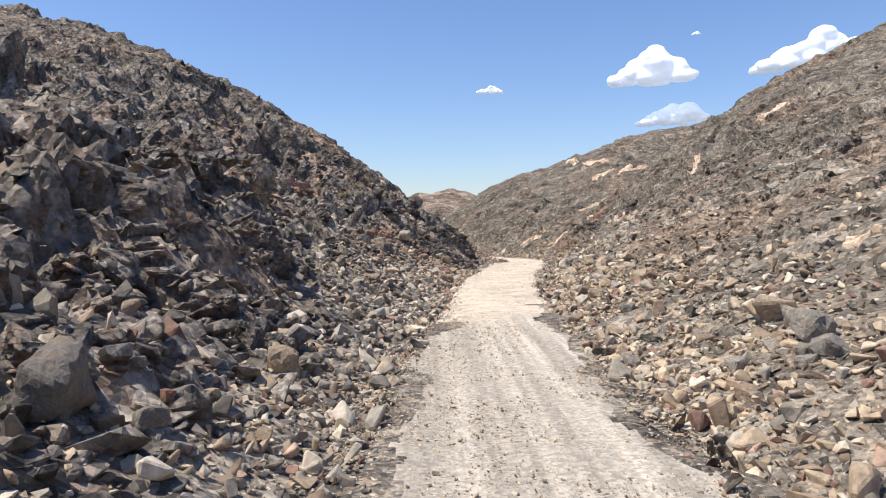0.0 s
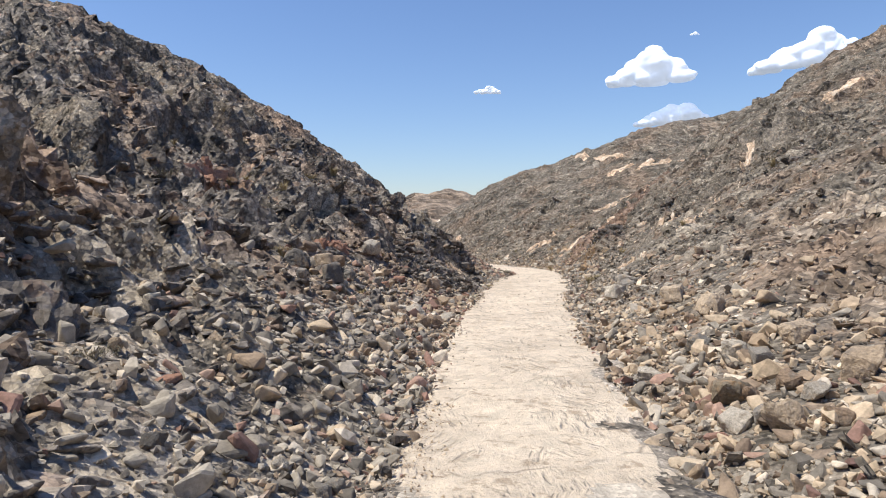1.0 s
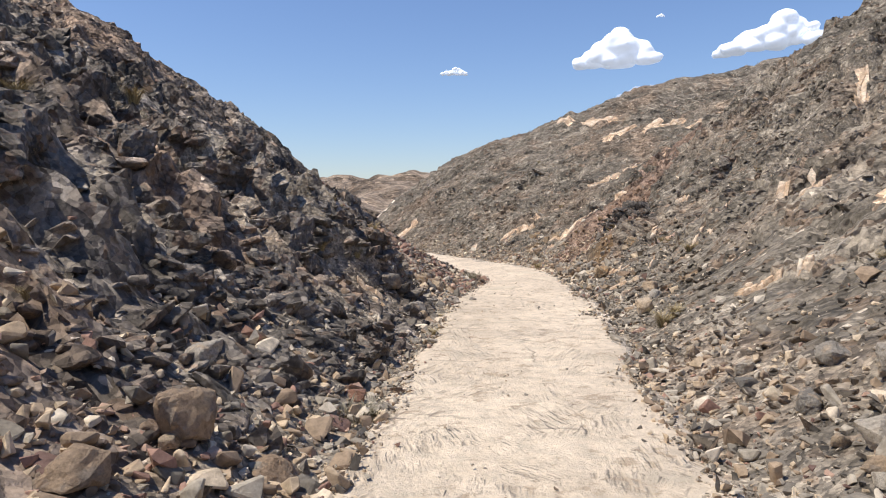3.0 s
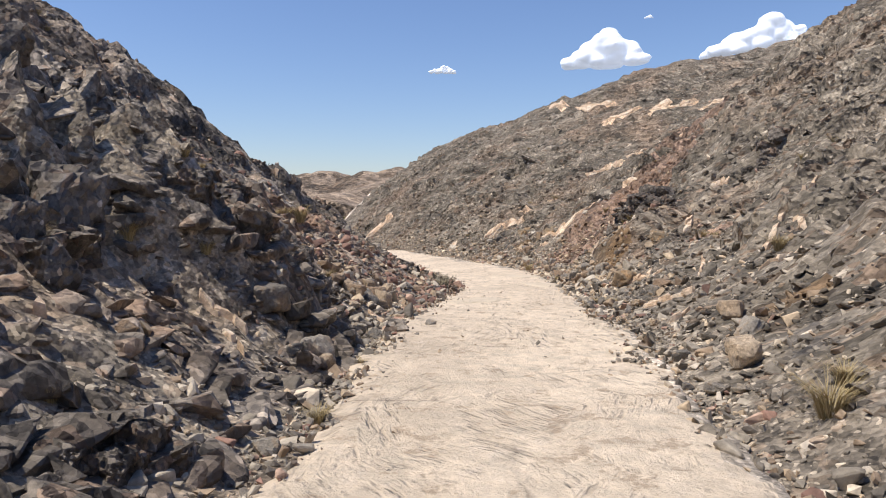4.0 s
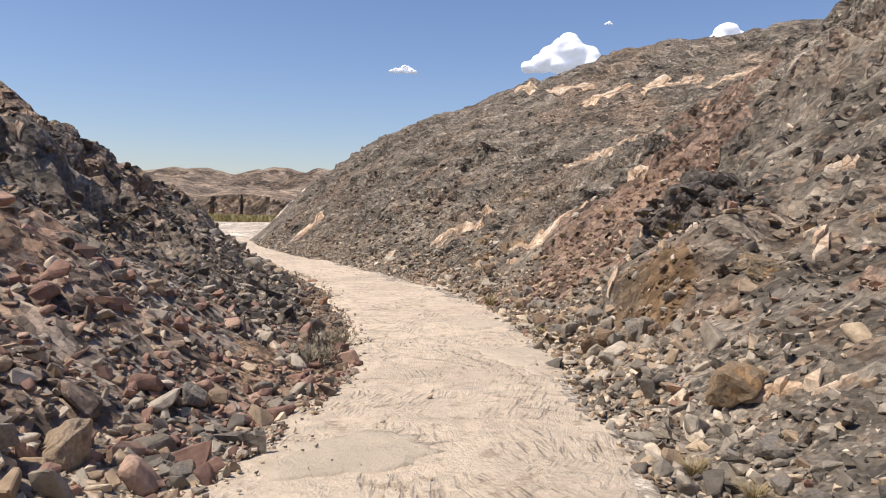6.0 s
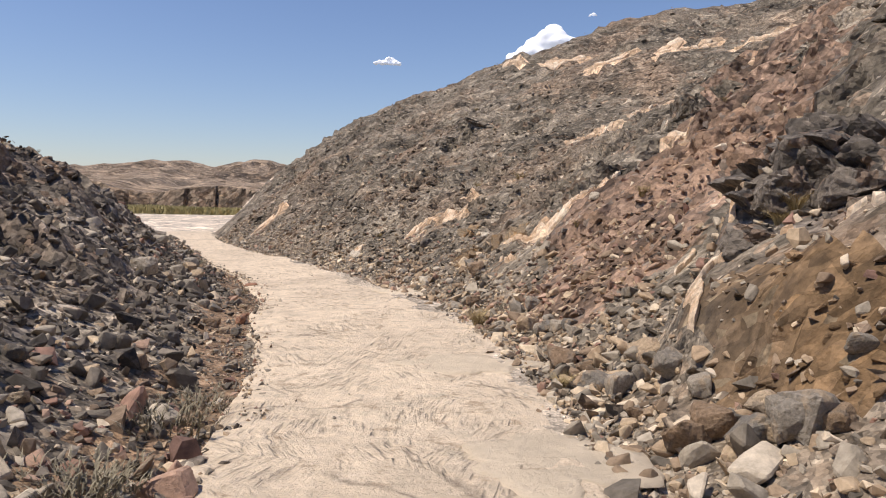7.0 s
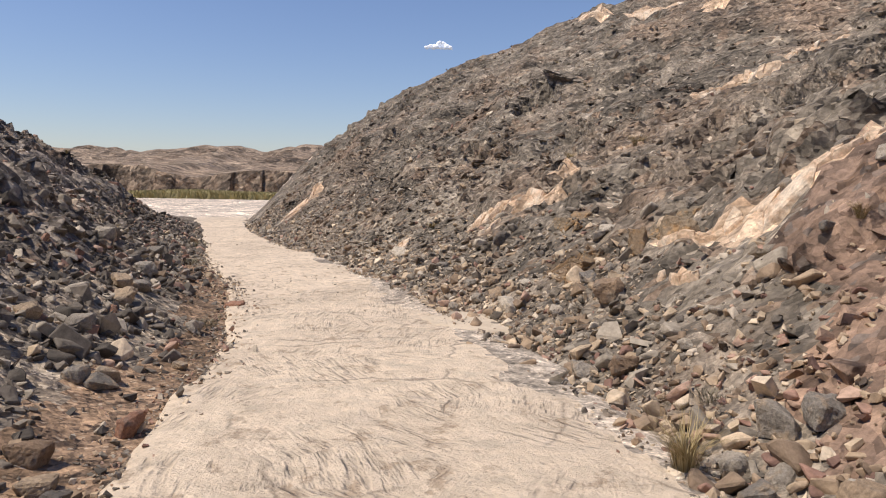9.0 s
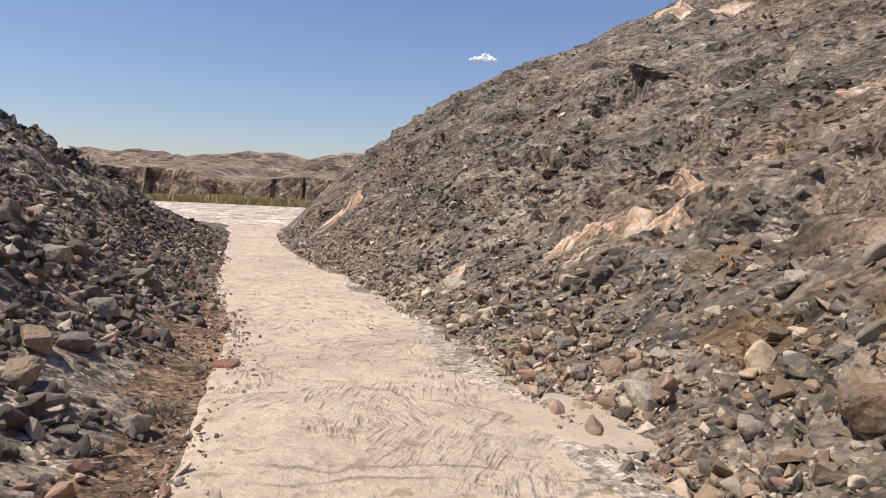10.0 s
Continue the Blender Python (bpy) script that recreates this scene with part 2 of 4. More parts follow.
    bumped(nt, b, h, 1.0, 0.11)
    return m


def gravel():
    m, nt, b = shader("pale gravel", 0.92)
    v = place(nt)
    lanes = noisy(nt, stretched(nt, v, (0, 0, 0), (2.6, 0.06, 1)), 1.0, 3)
    col = ramp(nt, lanes, [(0.38, (0.37, 0.318, 0.252)), (0.52, (0.475, 0.41, 0.325)), (0.66, (0.64, 0.55, 0.435))])
    bits = nt.nodes.new("ShaderNodeTexVoronoi")
    bits.inputs["Scale"].default_value = 22
    nt.links.new(v, bits.inputs["Vector"])
    sep = nt.nodes.new("ShaderNodeSeparateColor")
    nt.links.new(bits.outputs["Color"], sep.inputs[0])
    col = mixed(nt, 0.8, col, ramp(nt, sep.outputs[0], [(0.0, (0.62,)), (0.6, (0.97,)), (1.0, (1.25,))]), "MULTIPLY")
    nt.links.new(col, b.inputs["Base Color"])
    bumped(nt, b, mixed(nt, 0.5, bits.outputs["Distance"], noisy(nt, v, 30, 5)), 0.7, 0.03)
    return m


mat_concrete, mat_gravel = concrete(), gravel()

# ---- shape of the land ----
# along the track: y, left edge, right edge, height
TRACK = np.array([
    (-40, -1.8, 2.2, 0.0), (0, -0.7, 2.95, -0.1), (9, -0.35, 3.2, -0.17), (14, 0.1, 3.35, -0.23), (21.5, 0.75, 4.1, -0.27), (28, 1.4, 4.95, -0.36),
    (35, 2.4, 6.1, -0.58), (41, 3.4, 7.25, -0.67), (45, 3.85, 8.0, -0.75), (49, 4.6, 8.6, -0.94), (52, 5.5, 9.05, -1.08), (55.4, 6.5, 9.5, -1.2), (58, 5.9, 9.85, -1.32),
    (61.4, 5.4, 9.95, -1.43), (65, 5.25, 9.6, -1.58), (68.5, 5.1, 9.1, -1.69), (72, 4.45, 8.4, -1.8), (77, 2.7, 6.9, -1.85), (82, 0.95, 5.3, -1.93),
    (86, -0.1, 3.7, -2.0), (99, -3.6, -0.5, -2.25), (115, -8.0, -4.0, -2.5), (135, -13.0, -8.0, -2.7)])
# each side: y, slope, height of the crest, width of the gentler foot
LEFT = np.array([(-40, 0.51, 13.9, 0.4), (8, 0.50, 14.7, 0.4), (16, 0.62, 14.6, 0.1), (25, 0.40, 15.2, 0.0), (35, 0.66, 17.8, 0.3), (45, 0.72, 21.8, 0.8), (56, 0.82, 26.6, 1.7), (67, 0.69, 21.0, 1.5),
                 (75, 0.56, 13.9, 0.9), (87, 0.68, 13.6, 0.2), (100, 0.41, 7.0, 0.2), (112, 0.25, 2.0, 0.2), (122, 0.1, 1.0, 0.3)])
RIGHT = np.array([(-40, 0.39, 17.0, 0.1), (15, 0.40, 18.4, 0.0), (27, 0.53, 20.1, 0.0), (36, 0.51, 23.5, 0.1), (46, 0.50, 27.8, 0.2), (58, 0.86, 27.2, 0.5), (66, 0.82, 40.0, 0.4), (72, 0.50, 22.8, 0.0),
                  (79, 0.52, 19.8, 0.1), (86, 0.94, 14.3, 0.0), (93, 0.58, 13.5, 0.0), (100, 0.79, 24.1, 0.6), (107, 0.90, 15.6, 0.5), (117, 1.15, 15.2, 0.0), (127, 0.2, 1.0, 0.0)])


def along(table, col, y):
    """Smooth value of a table's column at y."""
    s = 0
    for k in (-3, -1.5, 0, 1.5, 3):
        s = s + np.interp(y + k, table[:, 0], table[:, col])
    return s / 5


def hashed(ix, iy, seed):
    n = (ix.astype(np.int64) * 374761393 + iy.astype(np.int64) * 668265263 + seed * 974634777) & 0x7FFFFFFF
    n = ((n ^ (n >> 13)) * 1274126177) & 0x7FFFFFFF
    n = (n ^ (n >> 16)) & 0xFFFFFF
    return n / float(0xFFFFFF)


def smooth_noise(x, y, seed):
    ix, iy = np.floor(x), np.floor(y)
    fx, fy = x - ix, y - iy
    ux, uy = fx * fx * (3 - 2 * fx), fy * fy * (3 - 2 * fy)
    a, b = hashed(ix, iy, seed), hashed(ix + 1, iy, seed)
    c, d = hashed(ix, iy + 1, seed), hashed(ix + 1, iy + 1, seed)
    return (a + (b - a) * ux) * (1 - uy) + (c + (d - c) * ux) * uy


def fractal(x, y, scale, octaves, seed):
    """About -1 to 1."""
    s, amp, total = 0, 1.0, 0
    for k in range(octaves):
        s = s + amp * (smooth_noise(x * scale, y * scale, seed + k) * 2 - 1)
        total += amp
        scale, amp = scale * 2.03, amp * 0.5
    return s / total * 1.6


def blocks(x, y, size, seed, tilt=0.65, worn=0.05):
    """Broken rock: cells of that size, each with a height and a tilt of its own, worn where they meet; about -1 to 1."""
    px, py = x / size, y / size
    ix, iy = np.floor(px), np.floor(py)
    best, next_best = np.full(x.shape, 9.0), np.full(x.shape, 9.0)
    out, other = np.zeros(x.shape), np.zeros(x.shape)
    for i in (-1, 0, 1):
        for j in (-1, 0, 1):
            cx, cy = ix + i, iy + j
            dx = px - (cx + hashed(cx, cy, seed))
            dy = py - (cy + hashed(cx, cy, seed + 1))
            d = np.sqrt(dx * dx + dy * dy)
            h = hashed(cx, cy, seed + 2) * 2 - 1 + tilt * (dx * (hashed(cx, cy, seed + 3) * 2 - 1) + dy * (hashed(cx, cy, seed + 4) * 2 - 1)) * 1.6
            near, second = d < best, d < next_best
            other = np.where(near, out, np.where(second, h, other))
            next_best = np.where(near, best, np.where(second, d, next_best))
            out, best = np.where(near, h, out), np.where(near, d, best)
    blend = np.clip(0.5 - (next_best - best) * size / (2 * worn), 0, 0.5)
    return out * (1 - blend) + other * blend


def sides(x, y):
    """How far a place lies off the track, to the left and to the right (below 0: on the track)."""
    return along(TRACK, 1, y) - x, x - along(TRACK, 2, y)


def ease(v, a, b):
    v = np.clip((v - a) / (b - a), 0, 1)
    return v * v * (3 - 2 * v)


# hollows under ledges: x, y, half widths, depth
PITS = [(13.3, 84.3, 0.7, 1.0, 1.2), (12.6, 21.2, 0.5, 0.7, 0.7), (20.3, 49.3, 0.6, 1.2, 0.9), (22.7, 65.2, 0.6, 1.0, 0.9)]


# masses of solid rock that swell out of the slope: x, y, half widths, height
SWELLS = [(12.2, 55.6, 1.3, 1.7, 0.6), (11.6, 54.2, 0.9, 1.0, 0.3), (13.0, 57.6, 0.9, 0.9, 0.45), (1.2, 43.2, 1.6, 1.8, 0.8), (-3.6, 3.0, 1.4, 1.6, 0.35), (22.5, 53.5, 2.5, 2.0, 0.8), (24.8, 63.5, 2.4, 2.4, 0.6), (-4.5, 9.5, 1.6, 2.2, 0.45), (-1.0, 59.5, 1.8, 2.4, 0.25)]


def land(x, y, rough=1.0, jut=False):
    """Height of the ground; with jut, also how far its ledges stand out over the track's side."""
    out = 0
    dl, dr = sides(x, y)
    base = along(TRACK, 3, y)
    sway = fractal(x, y, 0.13, 3, 11)
    left_d, right_d = np.maximum(dl - 0.15, 0), np.maximum(dr - 0.25, 0)
    cl, cr = along(LEFT, 2, y), along(RIGHT, 2, y)
    hl = left_d * left_d / (left_d + along(LEFT, 3, y) + 0.01) * along(LEFT, 1, y)
    hr = right_d * right_d / (right_d + along(RIGHT, 3, y) + 0.01) * along(RIGHT, 1, y)
    hl, hr = cl * np.tanh(hl / np.maximum(cl, 0.05)), cr * np.tanh(hr / np.maximum(cr, 0.05))
    hill = hl + hr
    off = np.maximum(left_d, right_d)
    amp = ease(off, 0.0, 5.0) * np.clip(hill / 2.0, 0, 1)
    hill = hill + amp * 0.55 * sway
    if rough:
        # bedding dips along the slope: s runs across it, a along it
        s = 0.45 * x + 0.85 * y + 0.27 * hill + 0.35 * fractal(x, y, 0.5, 3, 31)
        a = np.where(dl > 0, 0.94 * x - 0.33 * y, 0.84 * x - 0.54 * y) + 0.4 * fractal(x, y, 0.7, 2, 41)
        b = 0.34 * blocks(a * 0.5, s, 1.9, 51) + 0.21 * blocks(a * 0.55, s, 0.9, 61) + 0.13 * blocks(a * 0.6, s, 0.46, 71, 0.9) + 0.07 * blocks(a * 0.6, s, 0.27, 77, 1.0)
        q = s / 1.25 + 0.9 * fractal(x, y, 0.3, 3, 83)
        saw = q - np.floor(q)
        b = b + 0.34 * (np.minimum((1 - saw) / 0.8, saw / 0.2) - 0.5) * (0.3 + 1.0 * smooth_noise(x * 0.5, y * 0.5, 85))
        b = b * (0.85 + 0.5 * fractal(x, y, 0.09, 2, 81)) * (1 - 0.12 * np.exp(-((x - 11.6) / 1.2) ** 2 - ((y - 55.2) / 1.7) ** 2))
        left_more = np.where(dl > 0, 1.4, 0.72 + 0.2 * ease(y, 34, 50))
        lift = b * (amp * 0.9 + 0.12 * ease(off, 0.2, 1.0)) * left_more * np.clip(1.2 - off / 160, 0.1, 1)
        hill = hill + lift * 0.85
        out = np.where(off > 60, 0, lift * amp * 0.45) * np.where(dl > 0, 1, -1)
        hill = hill + 0.03 * fractal(x, y, 2.5, 3, 91) * ease(off, -0.2, 0.6)
    for cx, cy, rx, ry, high in SWELLS:
        q = np.hypot((x - cx) / rx, (y - cy) / ry) + 0.18 * fractal(x, y, 0.8, 2, 87)
        hill = hill + high * ease(1.25 - q, 0, 0.5)
    for cx, cy, rx, ry, deep in PITS:
        q = np.hypot((x - cx) / rx, (y - cy) / ry)
        hill = hill - deep * ease(1.3 - q, 0, 0.45)
    # the river plain and the hills behind it
    far = ease(y, 124, 138)
    bank = 226 + 20 * fractal(x, y * 0, 0.012, 4, 101) + 2.2 * blocks(x, y * 0, 7.0, 105, 0.3)
    rise = ease(y - bank, 0, 3.5) * np.maximum(4.0 + 5.5 * fractal(x + 25, y * 0.2, 0.025, 4, 111), 0.8) + ease(y - bank, 10, 420) * (15 + 13 * fractal(x, y, 0.0042, 4, 121)) + ease(y - bank, 4, 60) * 3.6 * np.abs(fractal(x, y, 0.014, 4, 131))
    rise = rise + ease(y - bank, 20, 200) * 2.2 * fractal(x, y, 0.05, 3, 133) + ease(y - bank, 350, 900) * 7
    bed = -2.55 + 0.10 * fractal(x, y, 0.1, 3, 141) + rise
    z = (base + hill) * (1 - far) + bed * far
    return (z, out * (1 - far)) if jut else z


def link_mesh(name, verts, faces_flat, counts, mats, index=None, smooth=False, parent=None):
    """One object from numpy arrays of places, corner indices and corners a face."""
    me = bpy.data.meshes.new(name)
    me.vertices.add(len(verts))
    me.vertices.foreach_set("co", np.ascontiguousarray(verts, dtype=np.float32).ravel())
    me.loops.add(len(faces_flat))
    me.loops.foreach_set("vertex_index", np.ascontiguousarray(faces_flat, dtype=np.int32))
    me.polygons.add(len(counts))
    starts = np.concatenate(([0], np.cumsum(counts)[:-1]))
    me.polygons.foreach_set("loop_start", starts.astype(np.int32))
    for m in mats:
        me.materials.append(m)
    if index is not None:
        me.polygons.foreach_set("material_index", index.astype(np.int32))
    me.polygons.foreach_set("use_smooth", np.full(len(counts), smooth))
    me.update(calc_edges=True)
    me.validate()
    ob = new(name, me)
    ob.parent = parent
    return ob


def grid_faces(rows, cols):
    k = np.arange(rows * cols).reshape(rows, cols)
    q = np.stack((k[:-1, :-1], k[:-1, 1:], k[1:, 1:], k[1:, :-1]), -1).reshape(-1, 4)
    return q.ravel(), np.full(len(q), 4)


def steps(start, end, first, growth, most=1e9):
    out, s = [start], first
    while out[-1] < end:
        out.append(out[-1] + s)
        s = min(s * growth, most)
    return out


# quartz veins: width, and the line that each follows up the slope
VEINS_FAR = [
    (0.36, (11.7, 67.6), (12.1, 66.8), (12.4, 66.5)),
    (0.63, (12.2, 66.1), (12.4, 65.7), (12.7, 65.5)),
    (0.33, (12.7, 65.5), (13.2, 65.3), (13.8, 65.8)),
    (0.26, (13.8, 65.8), (14.4, 66.1)),
    (0.34, (9.8, 77.0), (10.4, 76.4), (11.1, 75.9)),
    (0.65, (11.2, 75.5), (11.9, 74.5)),
    (0.39, (12.1, 75.9), (12.8, 74.8)),
    (1.61, (1.9, 98.6), (3.3, 97.1)),
    (0.64, (3.2, 97.7), (3.9, 97.5)),
    (0.32, (17.1, 78.3), (18.2, 78.0), (19.0, 77.3)),
    (0.36, (19.6, 77.6), (21.6, 78.3)),
    (0.81, (19.9, 102.0), (20.7, 99.2)),
]
VEINS_CREST = [
    (1.07, (21.8, 97.7), (24.4, 97.0)),
    (1.2, (20.1, 83.7), (21.8, 83.5)),
    (0.78, (22.8, 82.1), (24.1, 82.4)),
    (0.42, (23.8, 81.7), (25.5, 81.4)),
    (0.49, (25.7, 80.1), (28.3, 79.8)),
    (0.3, (19.1, 68.4), (19.3, 68.2)),
    (0.24, (11.2, 66.5), (11.4, 65.7)),
    (0.2, (13.6, 75.5), (14.2, 75.2)),
    (0.39, (15.4, 65.8), (16.1, 66.2)),
    (0.29, (16.8, 78.4), (17.4, 77.6)),
    (0.2, (13.7, 75.3), (14.1, 74.9)),
    (0.35, (7.7, 78.0), (8.1, 79.1)),
    (0.23, (9.9, 75.3), (10.4, 75.2)),
]
VEINS_NEAR = [
    (0.27, (12.9, 56.7), (13.2, 56.5)),
    (0.29, (12.0, 58.7), (12.5, 59.1)),
    (0.19, (10.8, 56.0), (11.1, 56.6), (11.5, 56.9)),
    (0.18, (11.5, 57.0), (11.7, 56.2)),
    (0.11, (11.8, 57.0), (12.1, 57.5)),
    (0.06, (11.9, 56.2), (12.0, 55.8)),
    (0.06, (11.9, 55.2), (11.8, 54.6)),
    (0.29, (9.0, 46.1), (9.6, 45.1)),
    (0.16, (11.2, 45.5), (11.9, 46.3), (12.3, 46.6)),
    (0.11, (12.1, 46.0), (11.9, 45.3)),
    (0.12, (12.5, 46.4), (13.9, 47.9)),
    (0.16, (8.6, 43.7), (9.0, 44.0)),
    (0.15, (12.8, 53.0), (13.1, 53.1)),
    (0.08, (10.7, 47.1), (11.2, 48.2)),
    (0.33, (11.2, 36.5), (13.5, 39.0)),
    (0.28, (13.5, 39.0), (16.4, 42.2)),
    (0.17, (11.8, 41.4), (12.6, 40.1)),
    (0.12, (8.7, 37.1), (9.8, 35.9)),
    (0.17, (7.0, 28.5), (7.7, 28.1)),
    (0.37, (20.1, 50.6), (21.4, 52.4)),
    (0.35, (11.2, 36.5), (11.6, 36.4)),
]
VEINS_MIDDLE = [
    (0.23, (1.4, 41.1), (1.8, 41.0), (2.0, 41.0)),
    (0.15, (0.7, 38.5), (1.1, 38.5)),
    (0.14, (1.8, 40.7), (2.1, 40.4)),
    (0.26, (3.4, 46.0), (3.7, 45.6)),
    (0.17, (11.7, 36.4), (17.5, 45.2)),
    (0.71, (27.0, 53.4), (28.9, 53.2)),
    (0.29, (8.4, 9.8), (8.7, 9.1)),
    (0.16, (8.4, 10.9), (9.2, 11.0)),
    (0.25, (9.8, 50.1), (10.6, 49.2)),
    (0.16, (8.6, 37.0), (9.1, 36.6)),
    (0.19, (9.1, 36.6), (9.6, 36.2)),
    (0.15, (10.1, 43.6), (10.8, 43.6)),
    (0.18, (11.8, 40.4), (12.0, 39.6)),
    (0.23, (11.2, 36.5), (11.5, 36.3)),
    (0.24, (14.8, 55.5), (15.4, 55.4)),
    (0.19, (12.7, 52.8), (13.0, 52.9)),
    (0.21, (13.2, 57.7), (13.4, 56.9)),
    (0.09, (11.6, 49.9), (11.8, 49.8)),
    (0.08, (10.4, 46.7), (11.2, 47.8)),
    (0.19, (13.1, 50.6), (13.3, 50.3)),
    (0.08, (13.7, 52.8), (13.7, 52.7)),
    (0.2, (-0.3, 57.4), (-0.5, 60.4)),
    (0.21, (-2.5, 39.0), (-1.2, 39.8)),
    (0.28, (-2.4, 32.6), (-2.3, 33.4)),
]
VEINS = VEINS_FAR + VEINS_CREST + VEINS_NEAR + VEINS_MIDDLE


def vein_gap(x, y, least=0.0):
    """Distance from the nearest vein, in its widths."""
    gap = np.full(x.shape, 9.0)
    for width, *line in VEINS:
        if width < least:
            continue
        for (ax, ay), (bx, by) in zip(line, line[1:]):
            ux, uy = bx - ax, by - ay
            f = np.clip(((x - ax) * ux + (y - ay) * uy) / (ux * ux + uy * uy + 1e-6), 0, 1)
            gap = np.minimum(gap, np.hypot(x - ax - f * ux, y - ay - f * uy) / width)
    return gap


def vein_clear(x, y):
    """Metres from the edge of the nearest vein."""
    gap = np.full(x.shape, 9.0)
    for width, *line in VEINS:
        for (ax, ay), (bx, by) in zip(line, line[1:]):
            ux, uy = bx - ax, by - ay
            f = np.clip(((x - ax) * ux + (y - ay) * uy) / (ux * ux + uy * uy + 1e-6), 0, 1)
            gap = np.minimum(gap, np.hypot(x - ax - f * ux, y - ay - f * uy) - 0.5 * width)
    return gap


# ---- ground ----
ys = np.array([-v for v in steps(2.0, 500, 0.3, 1.09)][::-1] + steps(-1.8, 78, 0.15, 1.0) + steps(78.2, 120, 0.18, 1.015) + steps(120.8, 202, 0.7, 1.02, 3.0) + steps(204, 262, 0.7, 1.0) + steps(263, 1900, 1.2, 1.05))
one = np.array(steps(0.0, 14, 0.125, 1.003)[1:] + steps(14.2, 45, 0.19, 1.035) + steps(46.0, 260, 1.2, 1.022, 4.5) + steps(266, 1500, 6, 1.12))
gy, go = np.meshgrid(ys, np.concatenate((-one[::-1], np.array([0.0, 0.25, 0.5, 0.75, 1.0]), 1 + one)), indexing="ij")
edge_l, edge_r = along(TRACK, 1, gy), along(TRACK, 2, gy)
gx = np.where(go < 0, edge_l + go, np.where(go > 1, edge_r + go - 1, edge_l + (edge_r - edge_l) * go))
gz, jut = land(gx, gy, 1.0, True)
flat, counts = grid_faces(*gx.shape)
cxm, cym = (gx[:-1, :-1] + gx[1:, 1:]) / 2, (gy[:-1, :-1] + gy[1:, 1:]) / 2
dlm, drm = sides(cxm, cym)
offm = np.maximum(dlm, drm)
fray = fractal(cxm, cym, 0.8, 4, 7)
patchy = fractal(cxm, cym, 0.22, 4, 8)


def spot(x, y, cx, cy, rx, ry):
    return np.exp(-((x - cx) / rx) ** 2 - ((y - cy) / ry) ** 2)


def rusty(x, y):
    """Where the bedrock is rust red, and where stained ochre."""
    edge = fractal(x, y, 0.8, 4, 7)
    red = spot(x, y, 12.4, 60.8, 1.5, 2.0) * 0.9 + spot(x, y, 13.6, 62.3, 2.6, 2.6) + spot(x, y, 16.5, 64.0, 2.5, 2.2) + spot(x, y, 20, 68, 4, 3) * 0.8 + spot(x, y, 0.8, 52.5, 1.8, 2.6) * 0.75 + spot(x, y, -6.5, 31, 1.5, 3) * 0.8 + spot(x, y, 14, 50, 2.5, 2) * 0.7
    ochre = spot(x, y, 11.05, 54.6, 0.55, 1.3) * 1.05 + spot(x, y, 11.1, 56.1, 0.4, 0.7) * 0.9 + spot(x, y, 10.9, 69.6, 0.5, 2.0) * 0.8 + spot(x, y, 9.2, 41.3, 0.8, 1.0) * 0.8
    return red + 0.35 * edge > 0.55, ochre + 0.3 * edge > 0.6


which = np.where(dlm > drm, 0, 1)
is_red, is_ochre = rusty(cxm, cym)
which = np.where((dlm > 0) & (patchy + 0.35 * fray > 0.46 - 0.2 * (cym < 9)), 6, which)
which = np.where((drm > 0) & (patchy + 0.35 * fray > 0.62), 6, which)
which = np.where(is_red, 4, which)
which = np.where(spot(cxm, cym, 12.9, 56.3, 1.3, 1.7) + 0.25 * fray > 0.45, 0, which)
which = np.where(is_ochre, 5, which)
which = np.where((offm < 1.6 + 1.3 * patchy + 0.5 * fray) & (which < 2), 6, which)
which = np.where((dlm > -0.3) & (dlm < 1.0 + 0.5 * fray) & (cym > 52) & (cym < 80), 7, which)
which = np.where(vein_gap(cxm, cym, 0.32) + 0.18 * fray < 0.46, 9, which)
which = np.where(cym > 119 + 4 * fractal(cxm, cym, 0.1, 2, 9), 3, which)
steep = np.abs(gz[1:, 1:] - gz[:-1, 1:]) / np.maximum(gy[1:, 1:] - gy[:-1, 1:], 0.01)
tallest = np.maximum(np.maximum(gz[:-1, :-1], gz[1:, 1:]), np.maximum(gz[:-1, 1:], gz[1:, :-1]))
which = np.where((cym > 196) & (tallest > -2.1), np.where(steep > 0.25, 8, 2), which)
ground = link_mesh("ground", np.stack((gx + jut, gy, gz), -1).reshape(-1, 3), flat, counts, [mat_left, mat_right, mat_plain, mat_bed, mat_rust, mat_ochre, mat_grit, mat_soil, mat_cliff, mat_cream_rock], which.ravel(), smooth=True)
ground.data.set_sharp_from_angle(angle=radians(27))
tagged(ground, "rocky desert hillsides of dark broken bedrock above a pale river plain", "ground", kind="structure")

# ---- track ----
ty = np.arange(-12, 122, 0.1)
tu = np.linspace(0, 1, 45)
my, mu = np.meshgrid(ty, tu, indexing="ij")
wl = along(TRACK, 1, my) - 0.10 - 0.24 * fractal(my, my * 0, 0.45, 5, 201)
wr = along(TRACK, 2, my) + 0.12 + 0.30 * fractal(my, my * 0, 0.6, 4, 211)
mx = wl + (wr - wl) * mu
dish = np.minimum(mu, 1 - mu) * (wr - wl)
mz = along(TRACK, 3, my) + 0.03 + 0.045 * ease(dish, 0, 0.4) + 0.05 * fractal(mx, my, 0.35, 3, 221) + 0.014 * fractal(mx, my, 2.2, 4, 231) + 0.008 * blocks(mx, my, 0.8, 241, 0.4)
mz = np.where(dish < 0.01, land(mx, my, 0) - 0.15, mz)
tflat, tcounts = grid_faces(*mx.shape)
fy, fx = my[:-1, :-1], mx[:-1, :-1]
